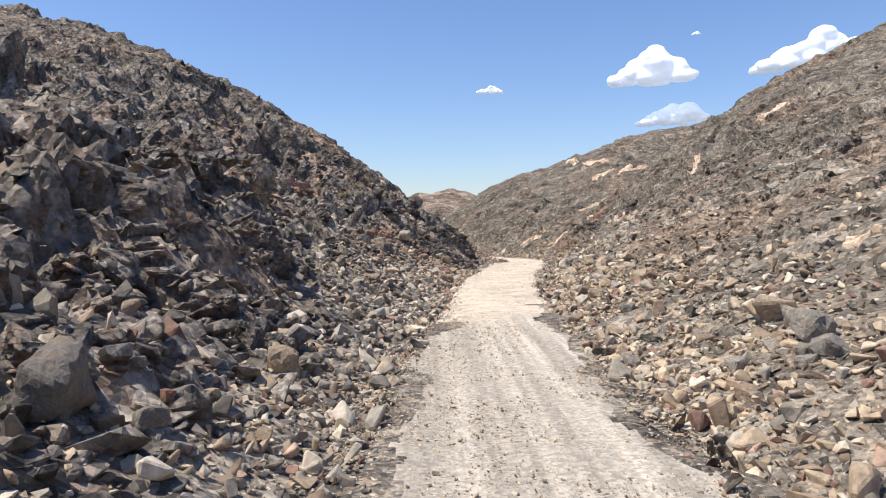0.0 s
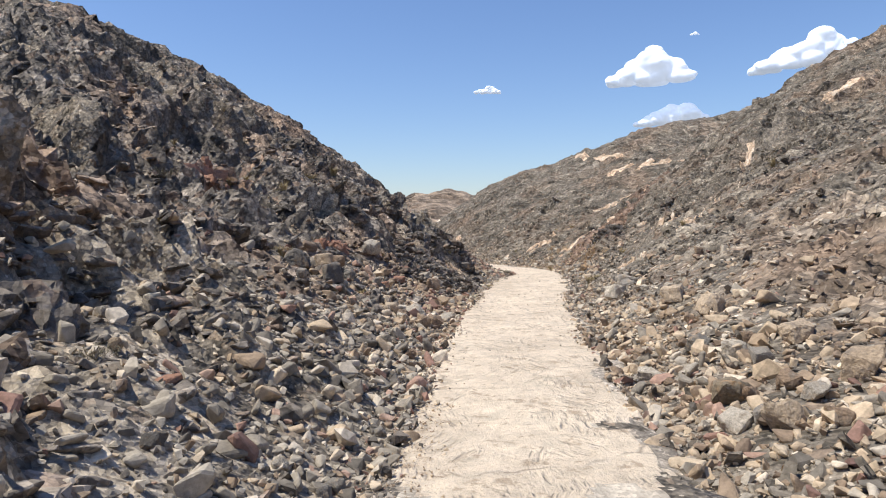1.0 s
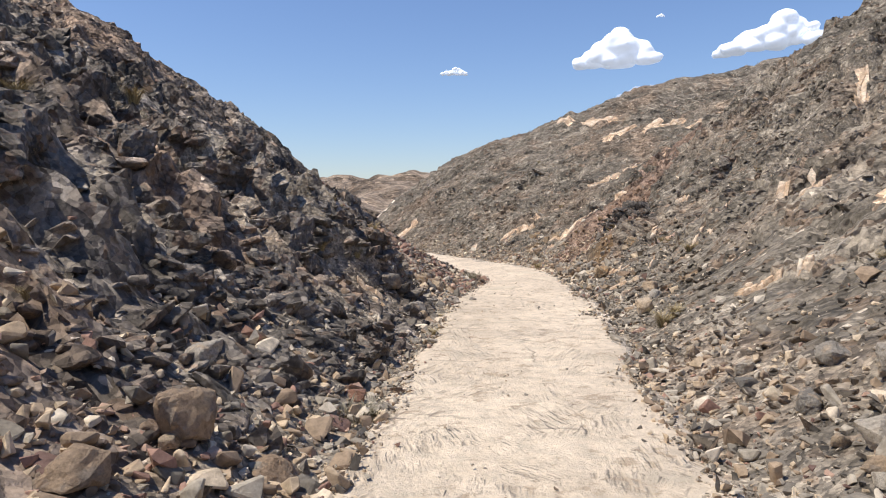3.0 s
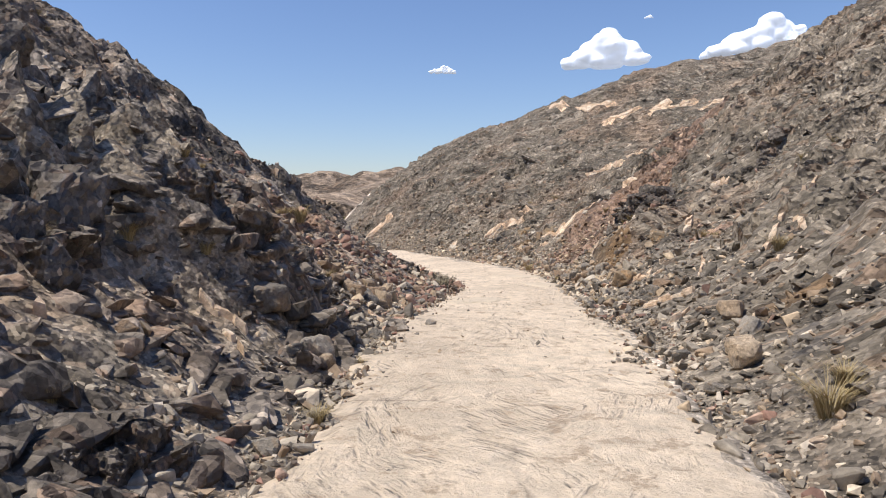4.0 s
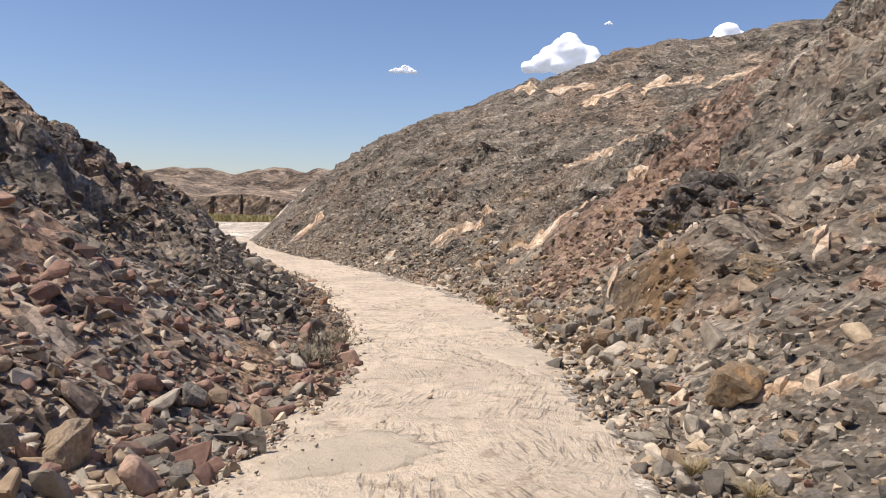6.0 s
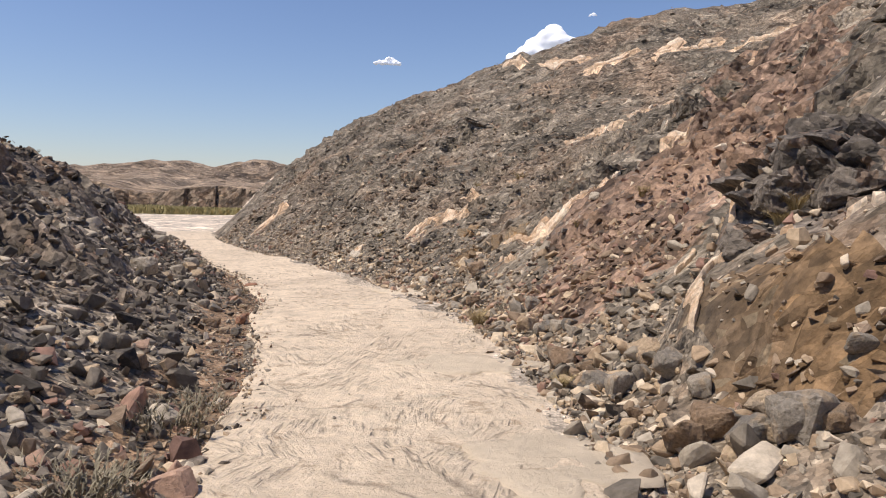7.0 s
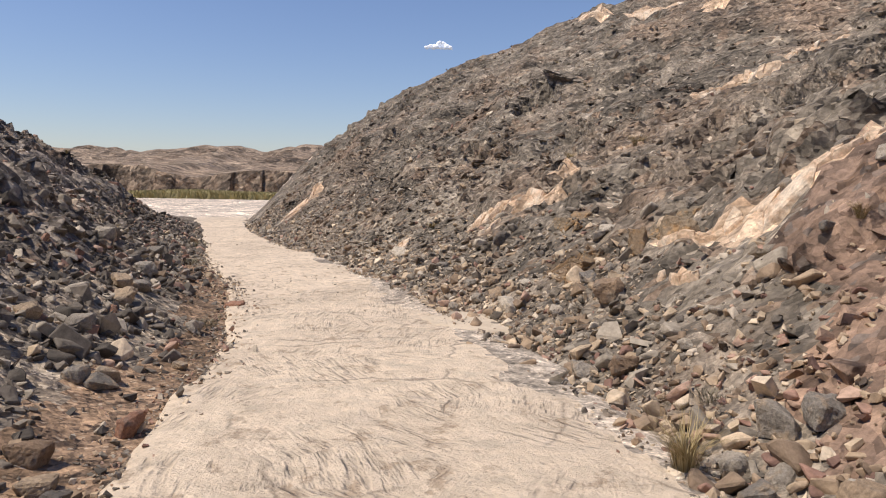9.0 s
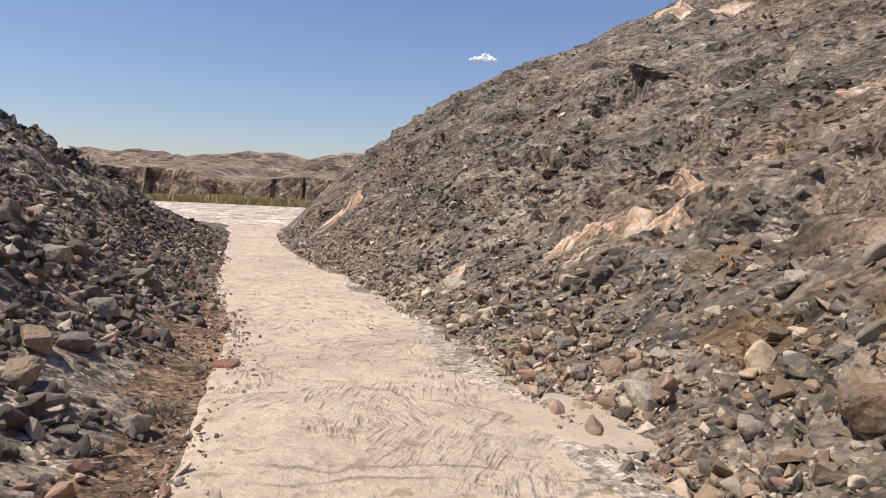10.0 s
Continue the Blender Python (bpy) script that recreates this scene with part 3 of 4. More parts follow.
kind = np.where(fy < 13.6 + 2.4 * fractal(fx, fy, 0.7, 5, 251), 1, 0)
rim = dish[:-1, :-1] - 0.35 * fractal(fx, fy, 0.5, 4, 261)
kind = np.where((kind == 1) & (rim < 0.6), 2, kind)
kind = np.where((kind == 0) & (mu[:-1, :-1] > 0.5) & (rim < 0.28 + 0.5 * ease(fy, 58, 64) * (1 - ease(fy, 76, 84))), 3, kind)
road = link_mesh("road", np.stack((mx, my, mz), -1).reshape(-1, 3), tflat, tcounts, [mat_concrete, mat_gravel, mat_grit, mat_dust], kind.ravel(), smooth=True)
tagged(road, "narrow cream concrete track with hand-brushed grooves and ragged edges", "track", kind="structure")

# ---- loose stone ----
rng = np.random.default_rng(5)


def stone_shapes(n, points, worn=0.0):
    """Angular convex stones of about 1 m, as arrays."""
    out = []
    for k in range(n):
        bm = bmesh.new()
        r = random.Random(k * 7 + points)
        wide, deep, high = 0.5, r.uniform(0.3, 0.45), r.uniform(0.2, 0.36)
        for sx in (-1, 1):
            for sy in (-1, 1):
                for sz in (-1, 1):
                    if r.random() < 0.3:
                        continue
                    bm.verts.new((sx * wide * r.uniform(0.45, 1.05), sy * deep * r.uniform(0.4, 1.05), sz * high * r.uniform(0.4, 1.05)))
        for _ in range(points - 5):
            v = Vector((r.gauss(0, 1), r.gauss(0, 1), r.gauss(0, 1))).normalized()
            bm.verts.new((v.x * wide * 1.05, v.y * deep * 1.1, v.z * high * 1.15))
        res = bmesh.ops.convex_hull(bm, input=bm.verts[:])
        bmesh.ops.delete(bm, geom=[g for g in res["geom_interior"] if isinstance(g, bmesh.types.BMVert)], context="VERTS")
        bmesh.ops.dissolve_limit(bm, angle_limit=0.16, verts=bm.verts[:], edges=bm.edges[:])
        if worn:
            bmesh.ops.bevel(bm, geom=bm.edges[:], offset=worn, segments=1, affect="EDGES", clamp_overlap=True)
        bmesh.ops.triangulate(bm, faces=bm.faces[:])
        bm.normal_update()
        bm.verts.index_update()
        out.append((np.array([v.co[:] for v in bm.verts]), np.array([[v.index for v in f.verts] for f in bm.faces])))
        bm.free()
    return out


SHAPES = stone_shapes(40, 11)
CHUNKS = stone_shapes(14, 9, 0.045)
BITS = stone_shapes(12, 6)


def scatter(name, x, y, size, mat_index, mats, flatness, sink=0.25, tumble=0.45, shapes=None, smooth=False):
    """Stones of those sizes on the ground, as one mesh."""
    z = land(x, y)
    z = np.where(np.minimum(*[-s for s in sides(x, y)]) > 0, np.maximum(z, along(TRACK, 3, y) + 0.06), z)
    n = len(x)
    size = size * 0.78
    if shapes is None:
        shapes = SHAPES + CHUNKS
        pick = np.where(size > 0.16, len(SHAPES) + rng.integers(0, len(CHUNKS), n), rng.integers(0, len(SHAPES), n))
    else:
        pick = rng.integers(0, len(shapes), n)
    ang = rng.uniform(0, 2 * math.pi, (n, 3))
    ang[:, 1:] = rng.normal(0, tumble, (n, 2))
    verts, faces, mi, at = [], [], [], 0
    for k, (sv, sf) in enumerate(shapes):
        sel = np.where(pick == k)[0]
        if not len(sel):
            continue
        s = size[sel][:, None, None] * np.stack((np.ones(len(sel)), rng.uniform(0.65, 1.0, len(sel)), flatness * 1.15 * rng.uniform(0.7, 1.25, len(sel))), -1)[:, None, :]
        v = sv[None] * s
        for axis, (i, j) in ((1, (1, 2)), (2, (2, 0)), (0, (0, 1))):
            a = ang[sel, axis][:, None]
            c, q = np.cos(a), np.sin(a)
            vi, vj = v[:, :, i] * c - v[:, :, j] * q, v[:, :, i] * q + v[:, :, j] * c
            v = v.copy()
            v[:, :, i], v[:, :, j] = vi, vj
        low = v[:, :, 2].min(axis=1)
        v = v + np.stack((x[sel], y[sel], z[sel] - low - sink * size[sel] * flatness), -1)[:, None, :]
        f = sf[None] + at + (np.arange(len(sel)) * len(sv))[:, None, None]
        verts.append(v.reshape(-1, 3))
        faces.append(f.reshape(-1, 3))
        mi.append(np.repeat(mat_index[sel], len(sf)))
        at += len(sel) * len(sv)
    faces = np.concatenate(faces)
    return link_mesh(name, np.concatenate(verts), faces.ravel(), np.full(len(faces), 3), mats, np.concatenate(mi), smooth)


def toe(side, y, d):
    return along(TRACK, 1, y) - d if side < 0 else along(TRACK, 2, y) + d


STONES = [mat_grey, mat_tan, mat_red, mat_cream, mat_coal]


def hue(x, y, side):
    """Which stone lies where: grey, tan, red or cream."""
    n = len(x)
    r = rng.uniform(0, 1, n)
    f = fractal(x, y, 0.18, 2, 301)
    tan = 0.15 + 0.25 * ease(f, 0.1, 0.6)
    red = np.full(n, 0.05)
    if side < 0:
        tan = tan + 0.5 * np.exp(-((y - 28) / 5) ** 2) + 0.25 * np.exp(-((y - 48) / 2) ** 2)
        tan = tan * (1 - 0.75 * ease(y, 55, 62))
        red = red + 0.2 * np.exp(-((y - 28.5) / 3.5) ** 2) + 0.55 * np.exp(-((y - 52.5) / 3.5) ** 2) + 0.2 * np.exp(-((y - 70) / 2.5) ** 2) + 0.18 * ease(y, 62, 74)
    else:
        tan = tan + 0.1 + 0.4 * np.exp(-((y - 11) / 12) ** 2) + 0.35 * np.exp(-((y - 57) / 5) ** 2)
        red = red + 0.18 * np.exp(-((y - 63) / 2.5) ** 2)
        tan = tan + 0.25 * np.exp(-((y - 68) / 5) ** 2)
    cream = 0.03 if side < 0 else 0.06 + 0.08 * (1 - ease(y, 18, 26))
    if side < 0:
        r = np.where((y > 54) & (rng.uniform(0, 1, n) < 0.62 * ease(y, 52, 58)), 2.0, r)
        return np.where(r > 1.5, 4, np.where(r < cream, 3, np.where(r < cream + tan, 1, np.where(r < cream + tan + red, 2, 0))))
    return np.where(r < cream, 3, np.where(r < cream + tan, 1, np.where(r < cream + tan + red, 2, 0)))


# where rubble lies along each foot: y, how far it reaches up, how thickly, size of the stones
RUBBLE = {-1: np.array([(-5, 1.7, 0.8, 0.115), (9, 1.6, 0.8, 0.115), (12, 2.2, 1, 0.13), (24, 2.2, 1, 0.13), (26, 1.8, 1, 0.13), (32, 1.8, 1, 0.13), (35, 0.7, 0.35, 0.1), (45, 0.6, 0.35, 0.1), (46.5, 1.2, 1, 0.15), (49, 1.8, 1, 0.15),
                        (51, 3.0, 1, 0.11), (56, 2.8, 1, 0.12), (62, 3.6, 1, 0.14), (90, 2.6, 0.8, 0.14), (110, 1.5, 0.6, 0.12)]),
          1: np.array([(-5, 2.6, 0.9, 0.12), (10, 2.4, 1, 0.13), (20, 2.0, 1, 0.14), (24, 1.4, 0.9, 0.11), (33, 1.0, 0.7, 0.1), (38, 0.7, 0.4, 0.09), (46, 0.8, 0.5, 0.11), (52, 0.9, 0.8, 0.12), (55, 0.9, 1, 0.12), (59, 0.9, 1, 0.12),
                       (61, 1.8, 1, 0.11), (66, 1.4, 1, 0.11), (72, 1.2, 0.9, 0.11), (90, 1.0, 0.7, 0.1), (112, 0.9, 0.6, 0.1)])}


def band(name, side, n, label, spread=0.62, flatness=0.8, most=0.6, sink=0.25, loose=0.0):
    """Stones along one foot, or, with loose, thinly all over the slope."""
    y = rng.uniform(-3, 110, n)
    table = RUBBLE[side]
    reach = along(table, 1, y)
    d = rng.exponential(1.0, n) * (loose if loose else reach) - 0.2
    x = toe(side, y, d)
    chance = 0.6 if loose else along(table, 2, y) * (ease(d, -0.4, 0.7) * 0.85 + 0.15)
    keep = (fractal(x, y, 0.45, 2, 311 + side) > -0.9) & (rng.uniform(0, 1, n) < chance)
    keep &= (vein_gap(x, y) > 0.75) & ~((side < 0) & (y > 56) & (y < 82) & (d < 0.4 + 0.8 * rng.uniform(0, 1, n)))
    x, y = x[keep], y[keep]
    size = np.minimum(along(table, 3, y) * (1.2 if loose else 1.0) * np.exp(rng.normal(0, spread, len(x))), most)
    free = vein_clear(x, y) > 0.35 * size
    x, y, size = x[free], y[free], size[free]
    kinds = hue(x, y, side)
    if loose:
        red, ochre = rusty(x, y)
        kinds = np.where(rng.uniform(0, 1, len(x)) < 0.7, np.where(red, 7, 5 if side < 0 else 6), kinds)
    ob = scatter(name, x, y, size, kinds, STONES + [mat_left, mat_right, mat_rust], flatness, sink, 0.6 if loose else 0.45, BITS if loose else None)
    return tagged(ob, label, "stones", kind="stuff")


band("scree", -1, 38000, "angular grey and tan rubble heaped along the foot of the dark slope")
band("scree", 1, 33000, "angular tan and grey rubble along the foot of the shale slope")
band("slope_rubble", -1, 16000, "loose broken rock lying over the dark bedrock slope", 0.6, 0.7, 0.6, 0.35, 8.0)
band("slope_rubble", 1, 34000, "flat shale fragments lying over the grey slope", 0.6, 0.5, 0.45, 0.34, 9.0)

def ledges(side, n, label):
    """Slabs of bedrock that jut out of the slope and shade what lies below them."""
    y = rng.uniform(-3, 112, n)
    d = rng.exponential(1.0, n) * np.where(rng.uniform(0, 1, n) < 0.4, 3.0, 9.5) + 0.4
    x = toe(side, y, d)
    patch = fractal(x, y, 0.3, 3, 331 + side)
    keep = (d > along(RUBBLE[side], 1, y) * along(RUBBLE[side], 2, y) * rng.uniform(0.5, 1.3, n)) & (patch > rng.uniform(-1.3, 0.1, n)) & (vein_gap(x, y) > 0.7)
    x, y, patch = x[keep], y[keep], patch[keep]
    size = np.clip((0.30 + 0.24 * ease(patch, 0, 0.9)) * np.exp(rng.normal(0, 0.5, len(x))), 0.12, 0.75)
    if side < 0:
        size = size * (1 + 0.6 * np.exp(-((y - 40) / 6) ** 2) + 0.35 * np.exp(-((y - 6) / 6) ** 2))
    if side > 0:
        size = size * (0.6 + 0.25 * ease(y, 34, 50))
    red, ochre = rusty(x, y)
    free = (vein_clear(x, y) > 0.4 * size) & ~(ochre & (y > 52) & (y < 59) & (size > 0.3))
    x, y, size, red, ochre = x[free], y[free], size[free], red[free], ochre[free]
    kinds = np.where(ochre, 3, np.where(red, 2, 0 if side < 0 else 1))
    ob = scatter("ledge_rock", x, y, size, kinds, [mat_left, mat_right, mat_rust, mat_ochre], 0.5, 0.6, 0.28)
    return tagged(ob, label, "rock ledges", kind="stuff")


ledges(-1, 25000, "dark broken bedrock ledges jutting from the slope")
ledges(1, 15000, "grey broken shale ledges jutting from the slope")

# ---- clouds ----
def cloud_white():
    m, nt, b = shader("glowing cloud", 1.0)
    b.inputs["Specular IOR Level"].default_value = 0
    b.inputs["Base Color"].default_value = (0.8, 0.8, 0.81, 1)
    # faint bluish glow added so that the shaded undersides stay bright
    b.inputs["Emission Color"].default_value = (0.75, 0.85, 1.0, 1)
    b.inputs["Emission Strength"].default_value = 0.46
    return m


mat_cloud = cloud_white()


def cloud(x, y, z, width, height, seed):
    r = random.Random(seed)
    bm = bmesh.new()
    peak = r.uniform(0.1, 0.45)
    for k in range(60):
        u = r.uniform(-1, 1)
        s = max(0.16, 1 - abs(u - peak) / (1.15 + (peak if u < peak else -peak))) ** 0.8
        rad = height * r.uniform(0.15, 0.3) * (0.45 + 0.55 * s)
        v = r.random() ** 0.8 * max(0.0, s * height - rad)
        m = Matrix.Translation((u * (width / 2 - rad), r.uniform(-0.25, 0.25) * height, v + rad * 0.4)) @ Matrix.Diagonal((1.3, 1.1, 0.85, 1))
        bmesh.ops.create_icosphere(bm, subdivisions=2, radius=rad, matrix=m)
    for vert in bm.verts:
        p = vert.co / height
        vert.co += Vector((noise.noise(p * 4), noise.noise(p * 4 + Vector((7, 0, 0))), noise.noise(p * 4 + Vector((0, 9, 0))))) * height * 0.06
        vert.co.z = max(vert.co.z, 0.03 * height * noise.noise(p * 3))
    me = bpy.data.meshes.new("cloud")
    bm.to_mesh(me)
    bm.free()
    me.materials.append(mat_cloud)
    ob = new("cloud", me)
    join = ob.modifiers.new("join", "REMESH")
    join.mode, join.voxel_size, join.use_smooth_shade = "VOXEL", height / 26, True
    soft = ob.modifiers.new("soft", "SMOOTH")
    soft.factor, soft.iterations = 0.5, 9
    ob.matrix_world = pose(x, y, z, 0, 0, math.degrees(math.atan2(-x, y)))
    return tagged(ob, "small bright white cumulus cloud in a clear blue sky", "cloud", "clouds", "structure")


def cloud_at(px, py, width, height, seed, dist=2400):
    """A cloud by its bearing: right and up of straight ahead, as tangents."""
    cloud(px * dist, dist, 2.2 + py * dist, width * dist, height * dist, seed)

# ---- pebbles ----
def litter(name, n, y0, y1, across, median, spread, label, mats, weights):
    y = rng.uniform(y0, y1, n)
    u = across(n)
    x = along(TRACK, 1, y) + (along(TRACK, 2, y) - along(TRACK, 1, y)) * u
    size = np.minimum(median * np.exp(rng.normal(0, spread, n)), 0.22)
    kinds = rng.choice(len(mats), n, p=weights)
    return tagged(scatter(name, x, y, size, kinds, mats, 0.75, 0.15, shapes=BITS), label, "pebbles", kind="stuff")


litter("pebbles", 1500, 12, 90, lambda n: rng.uniform(0.02, 0.98, n), 0.035, 0.5, "dark pebbles strewn over the concrete track", [mat_grey, mat_tan], [0.75, 0.25])
litter("gravel", 16000, -2, 17, lambda n: rng.uniform(-0.05, 1.05, n), 0.024, 0.5, "pale loose gravel lying on the track", [mat_grey, mat_tan, mat_cream], [0.06, 0.44, 0.5])
litter("edge_grit", 10000, -2, 95, lambda n: rng.normal(-0.02, 0.06, n), 0.055, 0.5, "small broken stones along the track's edge", STONES, [0.5, 0.2, 0.13, 0.05, 0.12])
litter("edge_grit", 14000, -2, 95, lambda n: rng.normal(1.02, 0.06, n), 0.055, 0.5, "small broken stones along the track's edge", STONES, [0.55, 0.27, 0.05, 0.08, 0.05])

def part(name, bm, material, parent, label=""):
    me = bpy.data.meshes.new(name)
    bm.normal_update()
    bm.to_mesh(me)
    bm.free()
    me.materials.append(material)
    ob = new(name, me)
    ob.parent = parent
    return tagged(ob, label)


# ---- smears of fresh concrete on the track ----
def smear():
    m, nt, b = shader("trowelled concrete", 0.85)
    v = place(nt)
    col = ramp(nt, noisy(nt, v, 1.6, 6), [(0.35, (0.56, 0.47, 0.355)), (0.65, (0.68, 0.57, 0.43))])
    nt.links.new(mixed(nt, ramp(nt, noisy(nt, v, 12, 6, 0.7), [(0.6, (0,)), (0.75, (0.5,))]), col, (0.32, 0.28, 0.22)), b.inputs["Base Color"])
    bumped(nt, b, noisy(nt, v, 5, 9, 0.72), 0.9, 0.08)
    return m


mat_smear = smear()


def road_height(x, y):
    x, y = np.array([x]), np.array([y])
    return float((along(TRACK, 3, y) + 0.075 + 0.05 * fractal(x, y, 0.35, 3, 221))[0])


def concrete_patch(x, y, rx, ry, turn, seed):
    bm = bmesh.new()
    rings = []
    for k, (f, h) in enumerate(((1.0, -0.03), (0.97, 0.010), (0.8, 0.016), (0.45, 0.018))):
        ring = []
        for i in range(48):
            a = i / 48 * 2 * math.pi
            r = f * (1 + 0.5 * noise.fractal(Vector((math.cos(a) * 1.4, math.sin(a) * 1.4, seed)), 1.0, 2.0, 4))
            p = pose(x, y, 0, 0, 0, turn) @ Vector((rx * r * math.cos(a), ry * r * math.sin(a), 0))
            ring.append(bm.verts.new((p.x, p.y, road_height(p.x, p.y) + h)))
        rings.append(ring)
    for a, b in zip(rings, rings[1:]):
        for i in range(48):
            bm.faces.new((a[i], a[(i + 1) % 48], b[(i + 1) % 48], b[i]))
    bm.faces.new(rings[-1])
    ob = part("concrete_patch", bm, mat_smear, road, "smooth grey smear of trowelled concrete")
    for p in ob.data.polygons:
        p.use_smooth = True


for row in ((6.0, 49.8, 0.8, 0.6, 20, 1), (8.9, 58.6, 0.9, 0.6, -15, 2), (9.0, 69.4, 0.8, 1.0, 15, 3), (8.8, 54.6, 0.7, 0.9, 5, 4)):
    concrete_patch(*row)

# ---- boulders ----
def boulder_mesh(seed, cuts=13):
    """An angular stone about 1 m across, its edges worn and faces a little uneven; it stands on z = 0."""
    r = random.Random(seed)
    bm = bmesh.new()
    wide, deep, high = 0.5, r.uniform(0.34, 0.46), r.uniform(0.26, 0.40)
    for sx in (-1, 1):
        for sy in (-1, 1):
            for sz in (-1, 1):
                if r.random() < 0.2:
                    continue
                bm.verts.new((sx * wide * r.uniform(0.5, 1.0), sy * deep * r.uniform(0.5, 1.0), sz * high * r.uniform(0.5, 1.0)))
    for _ in range(cuts - 7):
        v = Vector((r.gauss(0, 1), r.gauss(0, 1), r.gauss(0, 1))).normalized()
        bm.verts.new((v.x * wide * 1.05, v.y * deep * 1.1, v.z * high * 1.15))
    res = bmesh.ops.convex_hull(bm, input=bm.verts[:])
    bmesh.ops.delete(bm, geom=[g for g in res["geom_interior"] if isinstance(g, bmesh.types.BMVert)], context="VERTS")
    bmesh.ops.dissolve_limit(bm, angle_limit=0.3, verts=bm.verts[:], edges=bm.edges[:])
    bmesh.ops.triangulate(bm, faces=bm.faces[:])
    for _ in range(3):
        long = [e for e in bm.edges if e.calc_length() > 0.15]
        if long:
            bmesh.ops.subdivide_edges(bm, edges=long, cuts=1)
            bmesh.ops.triangulate(bm, faces=bm.faces[:])
    for _ in range(2):
        bmesh.ops.smooth_vert(bm, verts=bm.verts[:], factor=0.4, use_axis_x=True, use_axis_y=True, use_axis_z=True)
    shift = Vector((seed * 1.7, 0, 0))
    for v in bm.verts:
        n = noise.fractal(v.co * 2.6 + shift, 1.0, 2.0, 5) * 0.045 + 0.03 * noise.cell(v.co * 3.3 + shift)
        v.co += v.co.normalized() * n
    low = min(v.co.z for v in bm.verts)
    for v in bm.verts:
        v.co.z -= low
    me = bpy.data.meshes.new("boulder")
    bm.normal_update()
    bm.to_mesh(me)
    bm.free()
    return me


ROCK = {"g": (mat_boulder, "angular grey boulder"), "t": (mat_boulder_tan, "angular tan boulder"), "r": (mat_boulder_red, "reddish brown angular boulder"),
        "c": (mat_boulder_pale, "pale cream boulder"), "d": (mat_dark, "dark rust-stained rock"), "o": (mat_crag, "brown jointed rock")}
BOULDER = {}
for key in ROCK:
    BOULDER[key] = []
    for k in range(7):
        me = boulder_mesh(k * 13 + ord(key))
        me.materials.append(ROCK[key][0])
        BOULDER[key].append(me)


GROUND_X = np.maximum.accumulate(gx + jut, axis=1)


def ground_at(x, y):
    k = int(np.clip(np.searchsorted(ys, y) - 1, 0, len(ys) - 2))
    f = (y - ys[k]) / (ys[k + 1] - ys[k])
    z = np.interp(x, GROUND_X[k], gz[k]) * (1 - f) + np.interp(x, GROUND_X[k + 1], gz[k + 1]) * f
    lo, hi = np.interp(y, TRACK[:, 0], TRACK[:, 1]), np.interp(y, TRACK[:, 0], TRACK[:, 2])
    if lo - 0.1 < x < hi + 0.1:
        z = max(z, road_height(x, y) - 0.02)
    return float(z)


dice = random.Random(21)


def boulder(x, y, size, key, name="boulder", where="lying in rubble beside the track", group="boulders on the slopes", sink=0.14, flat=1.0):
    me = dice.choice(BOULDER[key])
    ob = new(name, me)
    s = size * 1.12
    ob.matrix_world = pose(x, y, ground_at(x, y) - sink * size, dice.uniform(-14, 14), dice.uniform(-14, 14), dice.uniform(0, 360)) @ Matrix.Diagonal((s, s * dice.uniform(0.85, 1.1), s * dice.uniform(0.85, 1.2) * flat, 1))
    return tagged(ob, ROCK[key][1] + " " + where, "boulder" if name == "boulder" else name.replace("_", " "), group)


NEAR_ROCKS = [
    (-1.72, 5.14, 0.46, "t"), (-2.02, 5.14, 0.27, "g"), (-2.88, 3.04, 0.25, "r"), (-2.85, 1.77, 0.70, "d"), (-2.66, 1.56, 0.31, "d"), (-2.15, 1.88, 0.32, "g"), (-2.44, 1.75, 0.27, "t"), (-2.01, 3.08, 0.22, "t"), (-2.10, 6.78, 0.36, "t"), (5.67, 6.92, 0.69, "t"), (5.21, 5.30, 0.68, "g"), (5.15, 4.40, 0.55, "g"), (4.25, 5.05, 0.32, "g"), (4.00, 4.25, 0.30, "t"), (5.98, 10.75, 0.45, "t"), (-0.89, 5.45, 0.24, "g"), (-1.40, 5.76, 0.25, "g"), (-2.21, 2.43, 0.20, "r"),
]
NEXT_ROCKS = [
    (4.54, 15.92, 0.48, "o"), (5.26, 15.77, 0.44, "t"), (4.55, 14.49, 0.42, "t"), (4.57, 14.90, 0.33, "g"), (5.36, 17.64, 0.38, "c"), (6.21, 20.66, 0.65, "t"), (6.11, 27.76, 0.61, "c"), (4.19, 18.23, 0.39, "c"), (6.17, 17.27, 0.47, "t"), (4.26, 15.10, 0.33, "c"), (5.97, 15.35, 0.48, "t"), (4.93, 14.17, 0.34, "t"), (6.16, 22.74, 0.54, "t"), (5.68, 18.04, 0.30, "t"), (5.22, 18.77, 0.36, "g"), (5.40, 16.91, 0.31, "g"), (5.15, 14.99, 0.30, "g"),
]
